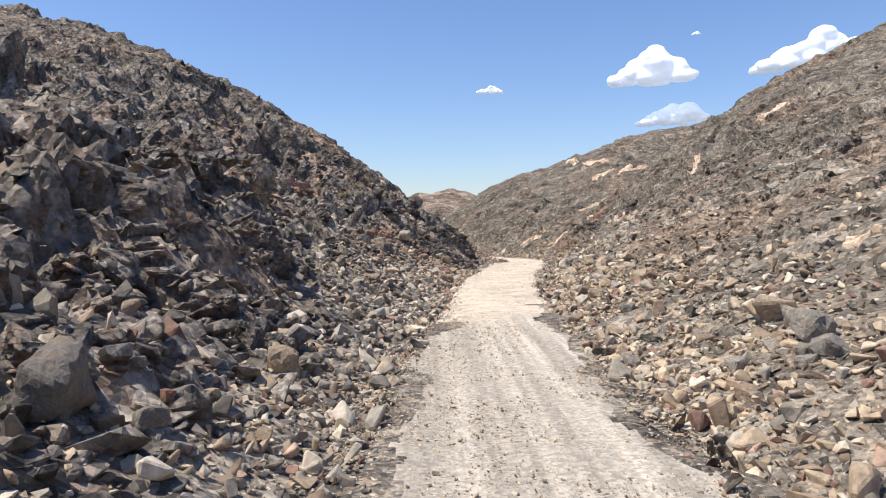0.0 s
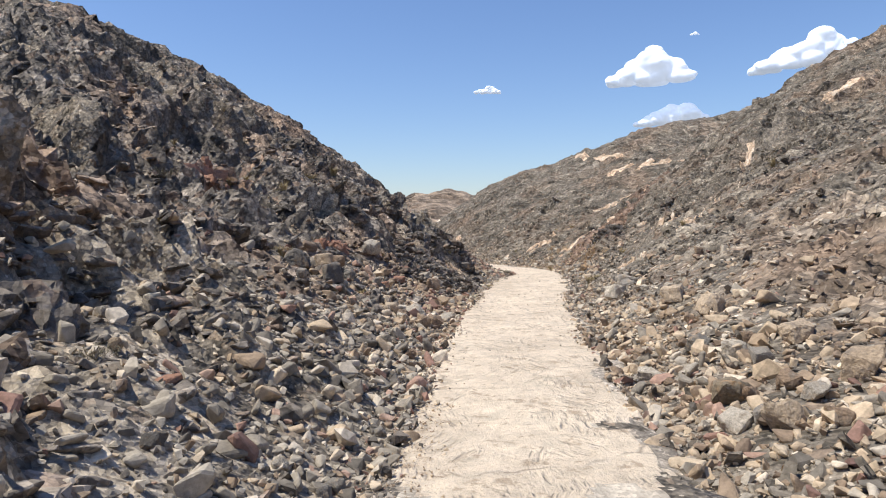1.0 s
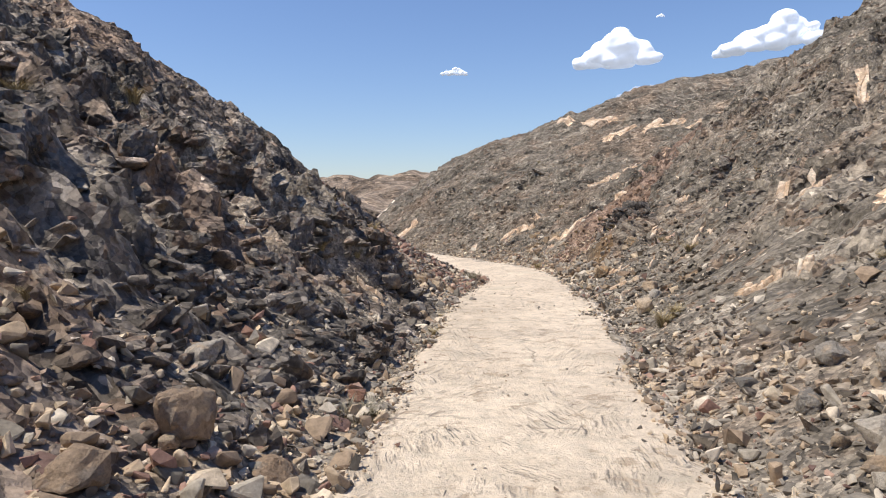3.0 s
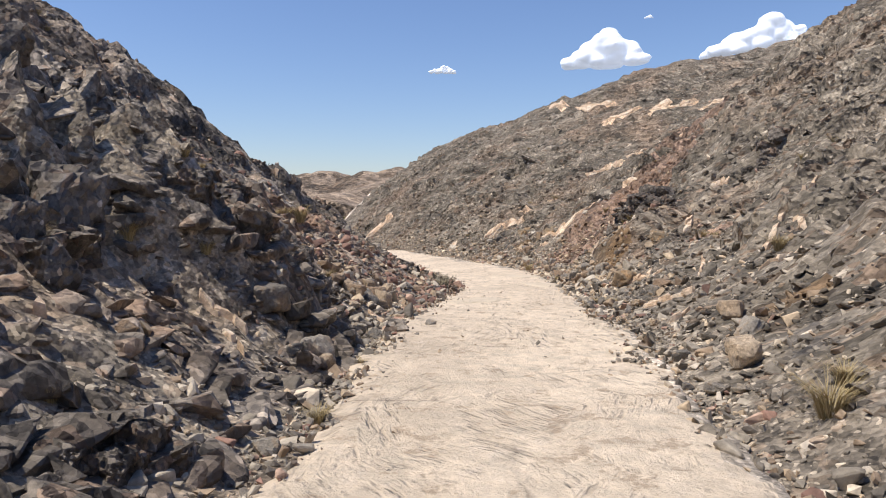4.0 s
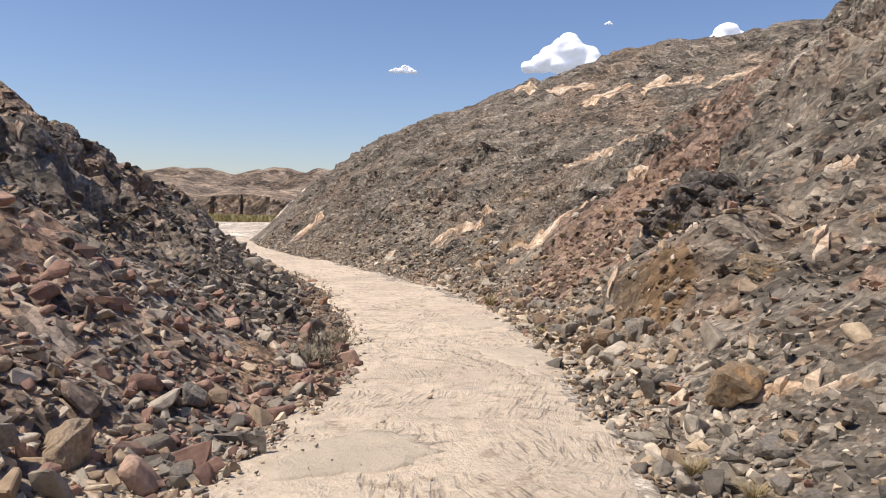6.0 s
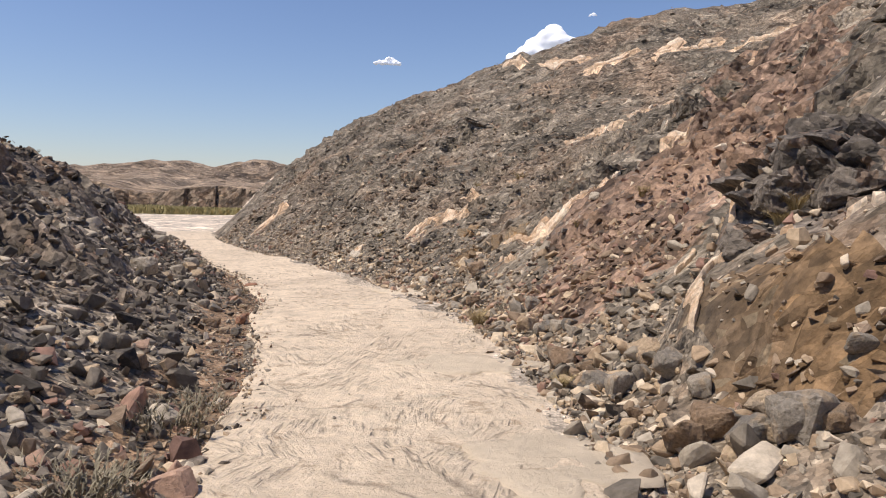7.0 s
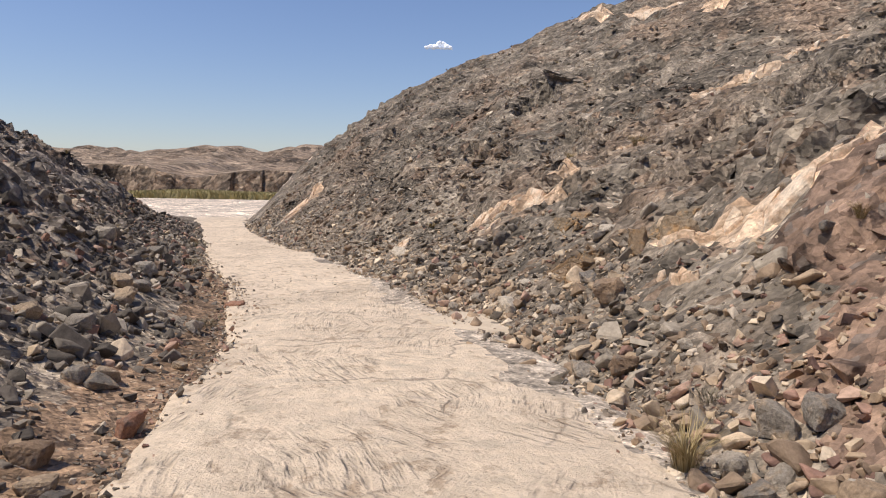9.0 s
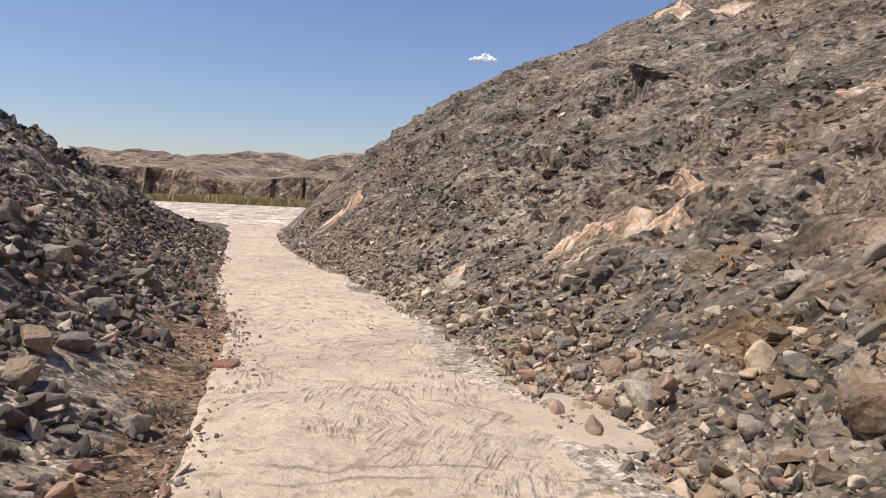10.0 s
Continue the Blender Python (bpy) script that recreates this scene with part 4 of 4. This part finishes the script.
RUST_ROCKS = [
    (-2.26, 28.59, 0.84, "r"), (-1.90, 25.77, 0.50, "t"), (-2.17, 25.22, 0.52, "t"), (-1.41, 30.00, 0.60, "g"), (0.18, 24.98, 0.65, "g"), (0.68, 24.69, 0.43, "t"), (1.02, 26.06, 0.46, "g"), (-0.57, 24.99, 0.38, "t"), (-0.36, 24.05, 0.34, "t"), (-0.47, 23.53, 0.29, "t"), (-0.75, 23.81, 0.24, "g"), (0.39, 24.17, 0.38, "t"), (0.63, 30.75, 0.51, "t"), (0.20, 29.51, 0.52, "t"), (-0.50, 28.87, 0.45, "r"), (-0.75, 27.34, 0.35, "r"), (1.35, 30.92, 0.46, "t"), (-1.60, 23.54, 0.42, "g"), (-2.85, 24.97, 0.74, "d"), (-1.84, 24.40, 0.60, "d"), (0.93, 28.83, 0.40, "t"), (-0.11, 23.89, 0.27, "c"), (-0.15, 28.69, 0.39, "t"), (-0.86, 28.72, 0.39, "t"), (-1.33, 27.04, 0.39, "t"), (-0.98, 26.92, 0.34, "g"), (-1.54, 25.40, 0.33, "g"), (0.34, 32.39, 0.44, "g"),
]
SHALE_ROCKS = [
    (6.57, 30.20, 0.40, "c"), (6.28, 29.87, 0.25, "t"), (7.47, 31.33, 0.41, "g"), (6.85, 29.35, 0.59, "g"), (6.95, 29.93, 0.35, "g"), (6.74, 28.54, 0.58, "g"), (6.18, 27.83, 0.55, "c"), (7.02, 35.10, 0.24, "t"), (7.51, 32.29, 0.44, "g"), (8.06, 40.15, 0.48, "t"), (6.72, 31.55, 0.32, "g"), (7.01, 33.46, 0.32, "g"),
]
BEND_ROCKS = [
    (4.53, 45.00, 0.27, "g"), (3.03, 46.71, 0.44, "t"), (3.56, 47.52, 0.42, "t"), (3.67, 49.27, 0.45, "t"), (2.16, 41.82, 0.55, "d"), (2.84, 41.45, 0.52, "g"), (8.86, 42.18, 0.40, "t"), (8.57, 41.14, 0.41, "g"), (3.27, 48.75, 0.41, "g"), (4.23, 43.82, 0.10, "g"), (2.72, 47.39, 0.34, "r"),
]
PILE_ROCKS = [
    (2.93, 46.90, 0.44, "t"), (3.23, 47.13, 0.50, "g"), (3.39, 47.01, 0.41, "g"), (3.51, 47.91, 0.46, "t"), (3.60, 47.24, 0.27, "t"), (2.71, 46.97, 0.37, "t"), (2.42, 47.78, 0.36, "t"), (2.82, 47.83, 0.36, "g"), (3.22, 48.57, 0.32, "t"), (4.23, 51.03, 0.37, "g"), (2.54, 48.14, 0.27, "t"), (2.71, 48.73, 0.29, "t"), (2.37, 47.24, 0.28, "t"), (9.70, 47.01, 0.39, "t"), (9.53, 46.95, 0.30, "g"), (9.88, 50.05, 0.53, "o"), (9.53, 48.80, 0.39, "g"), (10.52, 53.80, 0.50, "g"),
]
FOOT_ROCKS = [
    (10.80, 57.08, 0.43, "t"), (10.59, 56.10, 0.38, "g"), (10.24, 56.51, 0.39, "g"), (10.16, 57.05, 0.37, "g"), (10.21, 58.44, 0.41, "t"), (10.62, 54.47, 0.29, "t"), (10.24, 54.61, 0.40, "t"), (9.97, 54.53, 0.39, "t"), (10.25, 54.07, 0.39, "g"), (10.41, 53.93, 0.24, "t"), (10.49, 53.89, 0.41, "g"), (10.38, 54.56, 0.27, "g"), (10.66, 53.60, 0.24, "t"), (10.56, 55.33, 0.29, "g"), (10.50, 61.14, 0.36, "c"), (10.66, 60.48, 0.29, "g"), (10.71, 59.61, 0.27, "g"),
]
LATER_ROCKS = [
    (10.62, 62.45, 0.40, "g"), (10.22, 62.34, 0.27, "c"), (10.45, 61.09, 0.39, "t"), (10.38, 61.98, 0.32, "g"), (10.10, 61.78, 0.29, "g"), (10.78, 60.82, 0.30, "g"), (10.55, 60.57, 0.32, "g"), (10.72, 60.30, 0.31, "g"), (10.79, 59.97, 0.30, "g"), (10.95, 60.35, 0.21, "t"), (10.86, 62.25, 0.29, "g"), (10.23, 64.90, 0.33, "t"), (9.89, 65.42, 0.31, "g"), (10.78, 67.15, 0.46, "t"), (4.44, 64.76, 0.38, "g"), (4.24, 64.69, 0.29, "g"), (3.64, 66.27, 0.39, "g"), (2.99, 64.67, 0.51, "g"), (4.73, 62.67, 0.34, "t"),
]
LAST_ROCKS = [
    (2.62, 71.74, 0.49, "g"), (1.49, 75.74, 0.49, "g"), (3.06, 69.92, 0.41, "g"), (4.43, 71.39, 0.37, "r"), (3.06, 69.23, 0.39, "t"), (9.69, 69.41, 0.44, "c"), (9.63, 70.47, 0.41, "t"), (10.16, 73.70, 0.60, "d"), (9.84, 74.43, 0.42, "c"), (10.79, 68.30, 0.37, "g"), (9.69, 71.43, 0.33, "t"), (8.89, 74.47, 0.32, "g"), (9.29, 72.00, 0.34, "g"), (9.30, 70.88, 0.31, "g"), (9.19, 73.49, 0.29, "t"), (7.82, 78.10, 0.53, "c"), (4.42, 68.38, 0.33, "c"), (3.40, 68.25, 0.37, "t"), (1.40, 72.69, 0.50, "g"),
]
for row in NEAR_ROCKS + NEXT_ROCKS + RUST_ROCKS + SHALE_ROCKS + BEND_ROCKS + PILE_ROCKS + FOOT_ROCKS + LATER_ROCKS + LAST_ROCKS:
    boulder(*row)
for k in range(230):
    side = dice.choice((-1, 1))
    y = dice.uniform(2, 92)
    d = dice.expovariate(1 / 1.6) + 0.1
    x = float(toe(side, np.array([y]), d)[0])
    tan = 0.7 if (side < 0 and abs(y - 28) < 5) or (side > 0 and (abs(y - 17) < 6 or abs(y - 56) < 4)) else 0.25
    key = "t" if dice.random() < tan else dice.choice("gggdr" if side < 0 else "ggggc")
    boulder(x, y, dice.uniform(0.14, 0.30), key, "stone", "among the rubble at the slope's foot", "stones along the track")

# outcrops that stand out of the slopes
def crag_mesh(seed):
    """A jointed block about 1 m across, broken along its bedding, on z = 0."""
    r = random.Random(seed)
    bm = bmesh.new()
    for _ in range(12):
        v = Vector((r.gauss(0, 1), r.gauss(0, 1), r.gauss(0, 1))).normalized()
        v = Vector([max(-0.6, min(0.6, c)) for c in v])
        bm.verts.new((v.x * 0.8, v.y * 0.7, v.z * 0.7))
    res = bmesh.ops.convex_hull(bm, input=bm.verts[:])
    bmesh.ops.delete(bm, geom=[g for g in res["geom_interior"] if isinstance(g, bmesh.types.BMVert)], context="VERTS")
    for _ in range(4):
        long = [e for e in bm.edges if e.calc_length() > 0.12]
        if not long:
            break
        bmesh.ops.subdivide_edges(bm, edges=long, cuts=1)
        bmesh.ops.triangulate(bm, faces=bm.faces[:])
    shift = Vector((seed * 3.7, 0, 0))
    for v in bm.verts:
        p = v.co * Vector((1.0, 1.0, 1.9)) + shift
        p += 0.15 * noise.noise_vector(p * 2)
        v.co += v.co.normalized() * (0.07 * noise.cell(p * 1.9) + 0.035 * noise.cell(p * 4.3 + shift) + 0.03 * noise.fractal(p * 6, 1.0, 2.0, 4))
    low = min(v.co.z for v in bm.verts)
    for v in bm.verts:
        v.co.z -= low
    return bm


def finish(bm, name, material):
    me = bpy.data.meshes.new(name)
    bm.normal_update()
    bm.to_mesh(me)
    bm.free()
    me.materials.append(material)
    return me


CRAG = {key: [finish(crag_mesh(k * 5 + ord(key)), "block", mat_left if key == "d" else ROCK[key][0]) for k in range(4)] for key in "dtro"}


def outcrop(x, y, size, key, n=5):
    top = new("rock_outcrop")
    top.location = (x, y, ground_at(x, y))
    for k in range(n):
        a = dice.uniform(0, 2 * math.pi)
        d = size * 0.42 * math.sqrt(dice.random()) if k else 0
        px, py = x + d * math.cos(a), y + d * math.sin(a) * 1.3
        s = size * dice.uniform(0.35, 0.65)
        ob = new("block", dice.choice(CRAG[key]))
        ob.parent = top
        ob.matrix_basis = Matrix.Translation(-top.location) @ pose(px, py, ground_at(px, py) - 0.44 * s, dice.uniform(-10, 10), dice.uniform(-6, 14), dice.uniform(-30, 30) + dice.choice((0, 180))) @ Matrix.Diagonal((s, s * 1.1, s * dice.uniform(0.8, 1.1), 1))
    tagged(top, ROCK[key][1] + " outcrop rising from the broken slope", "rock outcrop", "rock outcrops")


for row in ((10.9, 69.4, 0.8, "o", 5), (11.3, 71.6, 0.8, "o", 5), (11.9, 67.7, 0.9, "o", 5), (12.3, 56.9, 1.2, "d", 6), (13.5, 58.0, 1.7, "d", 8), (13.2, 56.4, 1.6, "d", 7), (-3.9, 14.0, 1.5, "d", 5), (-3.7, 2.0, 1.5, "d", 5), (1.3, 42.9, 1.4, "d", 6), (0.3, 44.2, 1.5, "d", 6),
            (1.0, 46.0, 1.1, "d", 5), (-5.4, 8.5, 2.0, "d", 6), (-4.3, 11.5, 1.8, "d", 6), (-2.6, 28.6, 1.2, "r", 4), (11.9, 53.2, 0.8, "o", 4), (-1.0, 56.5, 1.3, "d", 6), (-3.2, 38.5, 1.6, "d", 6), (-4.2, 48.0, 1.5, "d", 6),
            (1.5, 36.0, 1.1, "d", 6), (0.2, 37.0, 1.4, "d", 7), (-1.4, 36.2, 1.5, "d", 7), (1.9, 37.2, 0.9, "d", 6), (0.2, 39.8, 1.5, "d", 7), (-1.6, 41.0, 1.7, "d", 7), (2.4, 44.4, 1.0, "d", 6), (-1.2, 43.6, 1.6, "d", 7),
            (-3.0, 33.6, 1.5, "d", 7), (-2.6, 6.2, 1.3, "d", 6), (-4.6, 5.2, 1.6, "d", 7), (-3.4, 9.8, 1.5, "d", 7), (-5.8, 12.6, 1.8, "d", 7), (-6.3, 16.5, 1.8, "d", 7), (-4.4, 24.0, 1.6, "d", 7), (-0.4, 59.0, 1.3, "d", 6), (-1.8, 64.0, 1.4, "d", 6),
            (-6.7, 30.5, 1.6, "r", 6), (-6.5, 22.0, 2.0, "d", 6), (15.5, 22.0, 1.6, "d", 5), (18.0, 40.0, 1.8, "d", 5), (16.5, 55.0, 1.4, "d", 5)):
    outcrop(*row)
ob = new("rock_ledge", finish(crag_mesh(17), "rock_ledge", mat_right))
ob.matrix_world = pose(14.3, 84.4, ground_at(14.7, 84.4) - 0.62, 0, -20, 90) @ Matrix.Diagonal((2.2, 1.7, 0.6, 1))
tagged(ob, "dark flat rock ledge overhanging a shaded hollow", "ledge")

# ---- quartz veins ----
def vein(width, *line):
    """A band of cracked cream blocks set into the slope along a line."""
    pts = [Vector((x, y)) for x, y in line]
    total = sum((b - a).length for a, b in zip(pts, pts[1:]))
    top = new("quartz_vein")
    top.location = (*pts[0], ground_at(*pts[0]))
    cell = min(max(width * 0.6, 0.13), 0.42)
    across = max(1, round(width / cell))
    count = max(2, round(total / cell))
    nodes = []
    for i in range(count + 1):
        s = total * i / count
        for a, b in zip(pts, pts[1:]):
            if s <= (b - a).length + 1e-6:
                break
            s -= (b - a).length
        way = (b - a).normalized()
        mid = a + way * s
        swell = width * (1.0 if width > 0.3 else 0.75) * (0.75 + 0.7 * noise.noise(Vector((mid.x * 1.3, mid.y * 1.3, width * 9)))) * (1.0 if 0 < i < count else 0.45)
        side = Vector((-way.y, way.x))
        shift = 0.3 * width * noise.noise(Vector((mid.x * 0.9, mid.y * 0.9, 4.0)))
        nodes.append([mid + side * (shift + swell * (j / across - 0.5)) + Vector((dice.uniform(-0.3, 0.3), dice.uniform(-0.3, 0.3))) * cell for j in range(across + 1)])
    for i in range(count):
        for j in range(across):
            if i and dice.random() < (0.1 if width > 0.3 else 0.3):
                continue
            ring = [nodes[i][j], nodes[i + 1][j], nodes[i + 1][j + 1], nodes[i][j + 1]]
            mid = sum(ring, Vector((0, 0))) / 4
            lift, slant = dice.uniform(0.05, 0.13), (dice.uniform(-0.12, 0.12), dice.uniform(-0.12, 0.12))
            bm = bmesh.new()
            loops = []
            for f, h in ((1.04, -0.22), (0.98, lift * 0.5), (0.80, lift)):
                loop = []
                for p in ring:
                    q = mid + (p - mid) * f
                    z = ground_at(q.x, q.y) + h + (slant[0] * (q.x - mid.x) + slant[1] * (q.y - mid.y) if h > 0 else 0)
                    loop.append(bm.verts.new((q.x - top.location.x, q.y - top.location.y, z - top.location.z)))
                loops.append(loop)
            for lo, hi in zip(loops, loops[1:]):
                for k in range(4):
                    bm.faces.new((lo[k], lo[(k + 1) % 4], hi[(k + 1) % 4], hi[k]))
            bm.faces.new(loops[-1])
            bmesh.ops.recalc_face_normals(bm, faces=bm.faces[:])
            part("block", bm, mat_vein, top)
    tagged(top, "cream to orange quartz vein of cracked blocks running up the slope", "rock vein", "quartz veins")


for row in VEINS:
    vein(*row)

# ---- plants ----
def straw(name, a, b):
    m, nt, bs = shader(name, 0.8)
    rnd = nt.nodes.new("ShaderNodeNewGeometry").outputs["Random Per Island"]
    nt.links.new(ramp(nt, rnd, [(0.0, a), (1.0, b)]), bs.inputs["Base Color"])
    return m


mat_straw = straw("dry yellow grass", (0.22, 0.16, 0.07), (0.45, 0.36, 0.19))
mat_twig = straw("grey dry twigs", (0.17, 0.145, 0.10), (0.34, 0.30, 0.21))
mat_reed = straw("green reeds", (0.24, 0.21, 0.085), (0.40, 0.335, 0.16))


def blades(n, spread, height, lean, width, seed, fork=0):
    """Thin bent blades or twigs from one root, as arrays."""
    r = random.Random(seed)
    v, f = [], []
    for k in range(n):
        a = r.uniform(0, 2 * math.pi)
        base = Vector((math.cos(a), math.sin(a), 0)) * spread * r.random() ** 0.7
        out = Vector((math.cos(a + r.gauss(0, 0.5)), math.sin(a + r.gauss(0, 0.5)), 0))
        h = height * r.uniform(0.5, 1.0)
        stems = [(base, out, h, width)]
        for _ in range(fork):
            t = r.uniform(0.3, 0.8)
            o2 = (out + Vector((r.gauss(0, 0.9), r.gauss(0, 0.9), 0))).normalized()
            stems.append((base + out * lean * h * t * t + Vector((0, 0, h * t * 0.9)), o2, h * r.uniform(0.12, 0.4), width * 1.3))
        for p, o, hh, w in stems:
            side = Vector((-o.y, o.x, 0)) * w
            at = len(v)
            for t in (0, 0.5, 1.0):
                c = p + o * lean * hh * t * t + Vector((0, 0, hh * t * (1 - 0.2 * t)))
                if t < 1:
                    v.extend(((c - side * (1 - t * 0.5))[:], (c + side * (1 - t * 0.5))[:]))
                else:
                    v.append(c[:])
            f.extend(((at, at + 1, at + 3, at + 2), (at + 2, at + 3, at + 4)))
    return v, f


PLANT = {}
for key, args, mat in (("y", (230, 0.12, 0.75, 0.7, 0.0055), mat_straw), ("s", (60, 0.42, 0.36, 0.9, 0.0055), mat_twig)):
    PLANT[key] = []
    for k in range(3):
        v, f = blades(*args, seed=k + ord(key), fork=0 if key == "y" else 8)
        me = bpy.data.meshes.new("plant")
        me.from_pydata(v, [], f)
        me.materials.append(mat)
        PLANT[key].append(me)


def plant(x, y, size, key):
    ob = new("grass_tuft" if key == "y" else "dry_shrub", dice.choice(PLANT[key]))
    s = size * (1.0 if key == "y" else 0.95)
    ob.matrix_world = pose(x, y, ground_at(x, y) - 0.03, 0, 0, dice.uniform(0, 360)) @ Matrix.Diagonal((s, s, s * dice.uniform(0.8, 1.1), 1))
    if key == "y":
        tagged(ob, "dry yellow grass tuft between the stones", "grass tuft", "grass tufts")
    else:
        tagged(ob, "low grey leafless desert shrub beside the track", "shrub", "dry shrubs")


TUFTS = [
    (0.7, 52.9, 0.91, "y"), (1.6, 43.3, 0.34, "y"), (1.4, 41.5, 0.41, "y"), (0.9, 47.4, 0.50, "y"), (0.8, 43.5, 0.36, "y"), (0.7, 43.1, 0.34, "y"), (5.3, 54.1, 1.01, "s"), (12.4, 50.8, 0.44, "y"), (10.7, 44.1, 0.66, "y"), (3.4, 41.5, 0.26, "y"), (1.3, 51.6, 0.92, "y"), (0.5, 51.8, 0.63, "y"), (2.5, 46.7, 0.36, "y"), (0.1, 51.0, 0.48, "y"), (5.3, 54.2, 1.01, "s"), (4.6, 47.7, 0.35, "s"), (8.9, 49.0, 0.40, "y"), (9.0, 48.2, 0.41, "y"), (12.3, 56.5, 0.54, "y"), (12.4, 50.2, 0.50, "y"), (-3.3, 25.6, 0.81, "y"), (-6.0, 33.2, 0.73, "s"), (-6.3, 30.9, 0.82, "y"), (-2.3, 24.2, 0.51, "y"), (-1.2, 24.9, 0.44, "y"), (1.9, 33.0, 1.03, "s"), (-3.0, 28.7, 0.79, "s"), (19.8, 46.3, 1.10, "y"),
]
SHRUBS = [
    (-4.7, 44.0, 1.10, "y"), (-5.0, 38.9, 0.94, "y"), (7.6, 37.9, 0.79, "y"), (8.0, 38.3, 0.54, "y"), (3.1, 38.9, 0.43, "y"), (1.3, 37.5, 0.37, "y"), (0.1, 39.7, 0.51, "y"), (0.6, 41.0, 0.48, "y"), (12.1, 56.5, 0.45, "y"), (5.5, 55.9, 1.10, "s"), (1.4, 62.6, 0.79, "s"), (9.8, 57.3, 0.45, "y"), (9.9, 55.5, 0.33, "s"), (5.6, 56.9, 0.88, "s"), (9.8, 62.3, 0.72, "y"), (9.7, 61.5, 0.38, "s"), (10.6, 63.5, 0.49, "s"), (13.5, 63.2, 0.51, "y"), (12.4, 64.1, 0.41, "y"), (4.4, 69.1, 0.66, "s"), (-0.2, 86.3, 0.92, "s"), (8.9, 78.8, 0.53, "y"), (14.0, 75.1, 0.76, "y"), (7.4, 76.6, 0.67, "s"), (1.5, 78.8, 0.81, "s"), (-2.7, 14.1, 0.57, "s"), (-7.6, 28.9, 1.05, "s"), (-8.5, 39.7, 1.10, "s"), (-4.5, 31.0, 0.75, "y"),
]
for row in TUFTS + SHRUBS:
    plant(*row)
for k in range(130):
    side = dice.choice((-1, -1, 1))
    y = dice.uniform(8, 90)
    x = float(toe(side, np.array([y]), dice.uniform(2.5, 13))[0])
    plant(x, y, dice.uniform(0.25, 0.6), dice.choice("yss"))

# reeds along the far bank of the river
v, f = [], []
r = random.Random(3)
for k in range(26000):
    x = r.uniform(-110, 60)
    y = 190 + 13 * r.random() + 5 * noise.noise(Vector((x * 0.03, 0, 0)))
    h = (1.5 + 0.6 * noise.noise(Vector((x * 0.05, 3, 0)))) * r.uniform(0.7, 1.05)
    w, lean, back = r.uniform(0.08, 0.25), r.gauss(0, 0.4), r.gauss(0.2, 0.6)
    z = -2.6
    at = len(v)
    v.extend(((x - w, y, z), (x + w, y, z), (x + lean * 0.5 + w * 0.8, y + back * 0.5, z + h * 0.7), (x + lean, y + back, z + h)))
    f.append((at, at + 1, at + 2, at + 3))
me = bpy.data.meshes.new("reeds")
me.from_pydata(v, [], f)
me.materials.append(mat_reed)
tagged(new("reeds", me), "dense belt of olive green reeds on the far bank", "reeds", kind="stuff")

cloud_at(0.3072, 0.1965, 0.1264, 0.0587, 1)
cloud_at(0.3345, 0.1381, 0.1060, 0.0383, 2)
cloud_at(0.0728, 0.1845, 0.0391, 0.0131, 3)
cloud_at(0.5400, 0.2195, 0.1754, 0.0560, 4)
cloud_at(0.3690, 0.2668, 0.0130, 0.0050, 5)
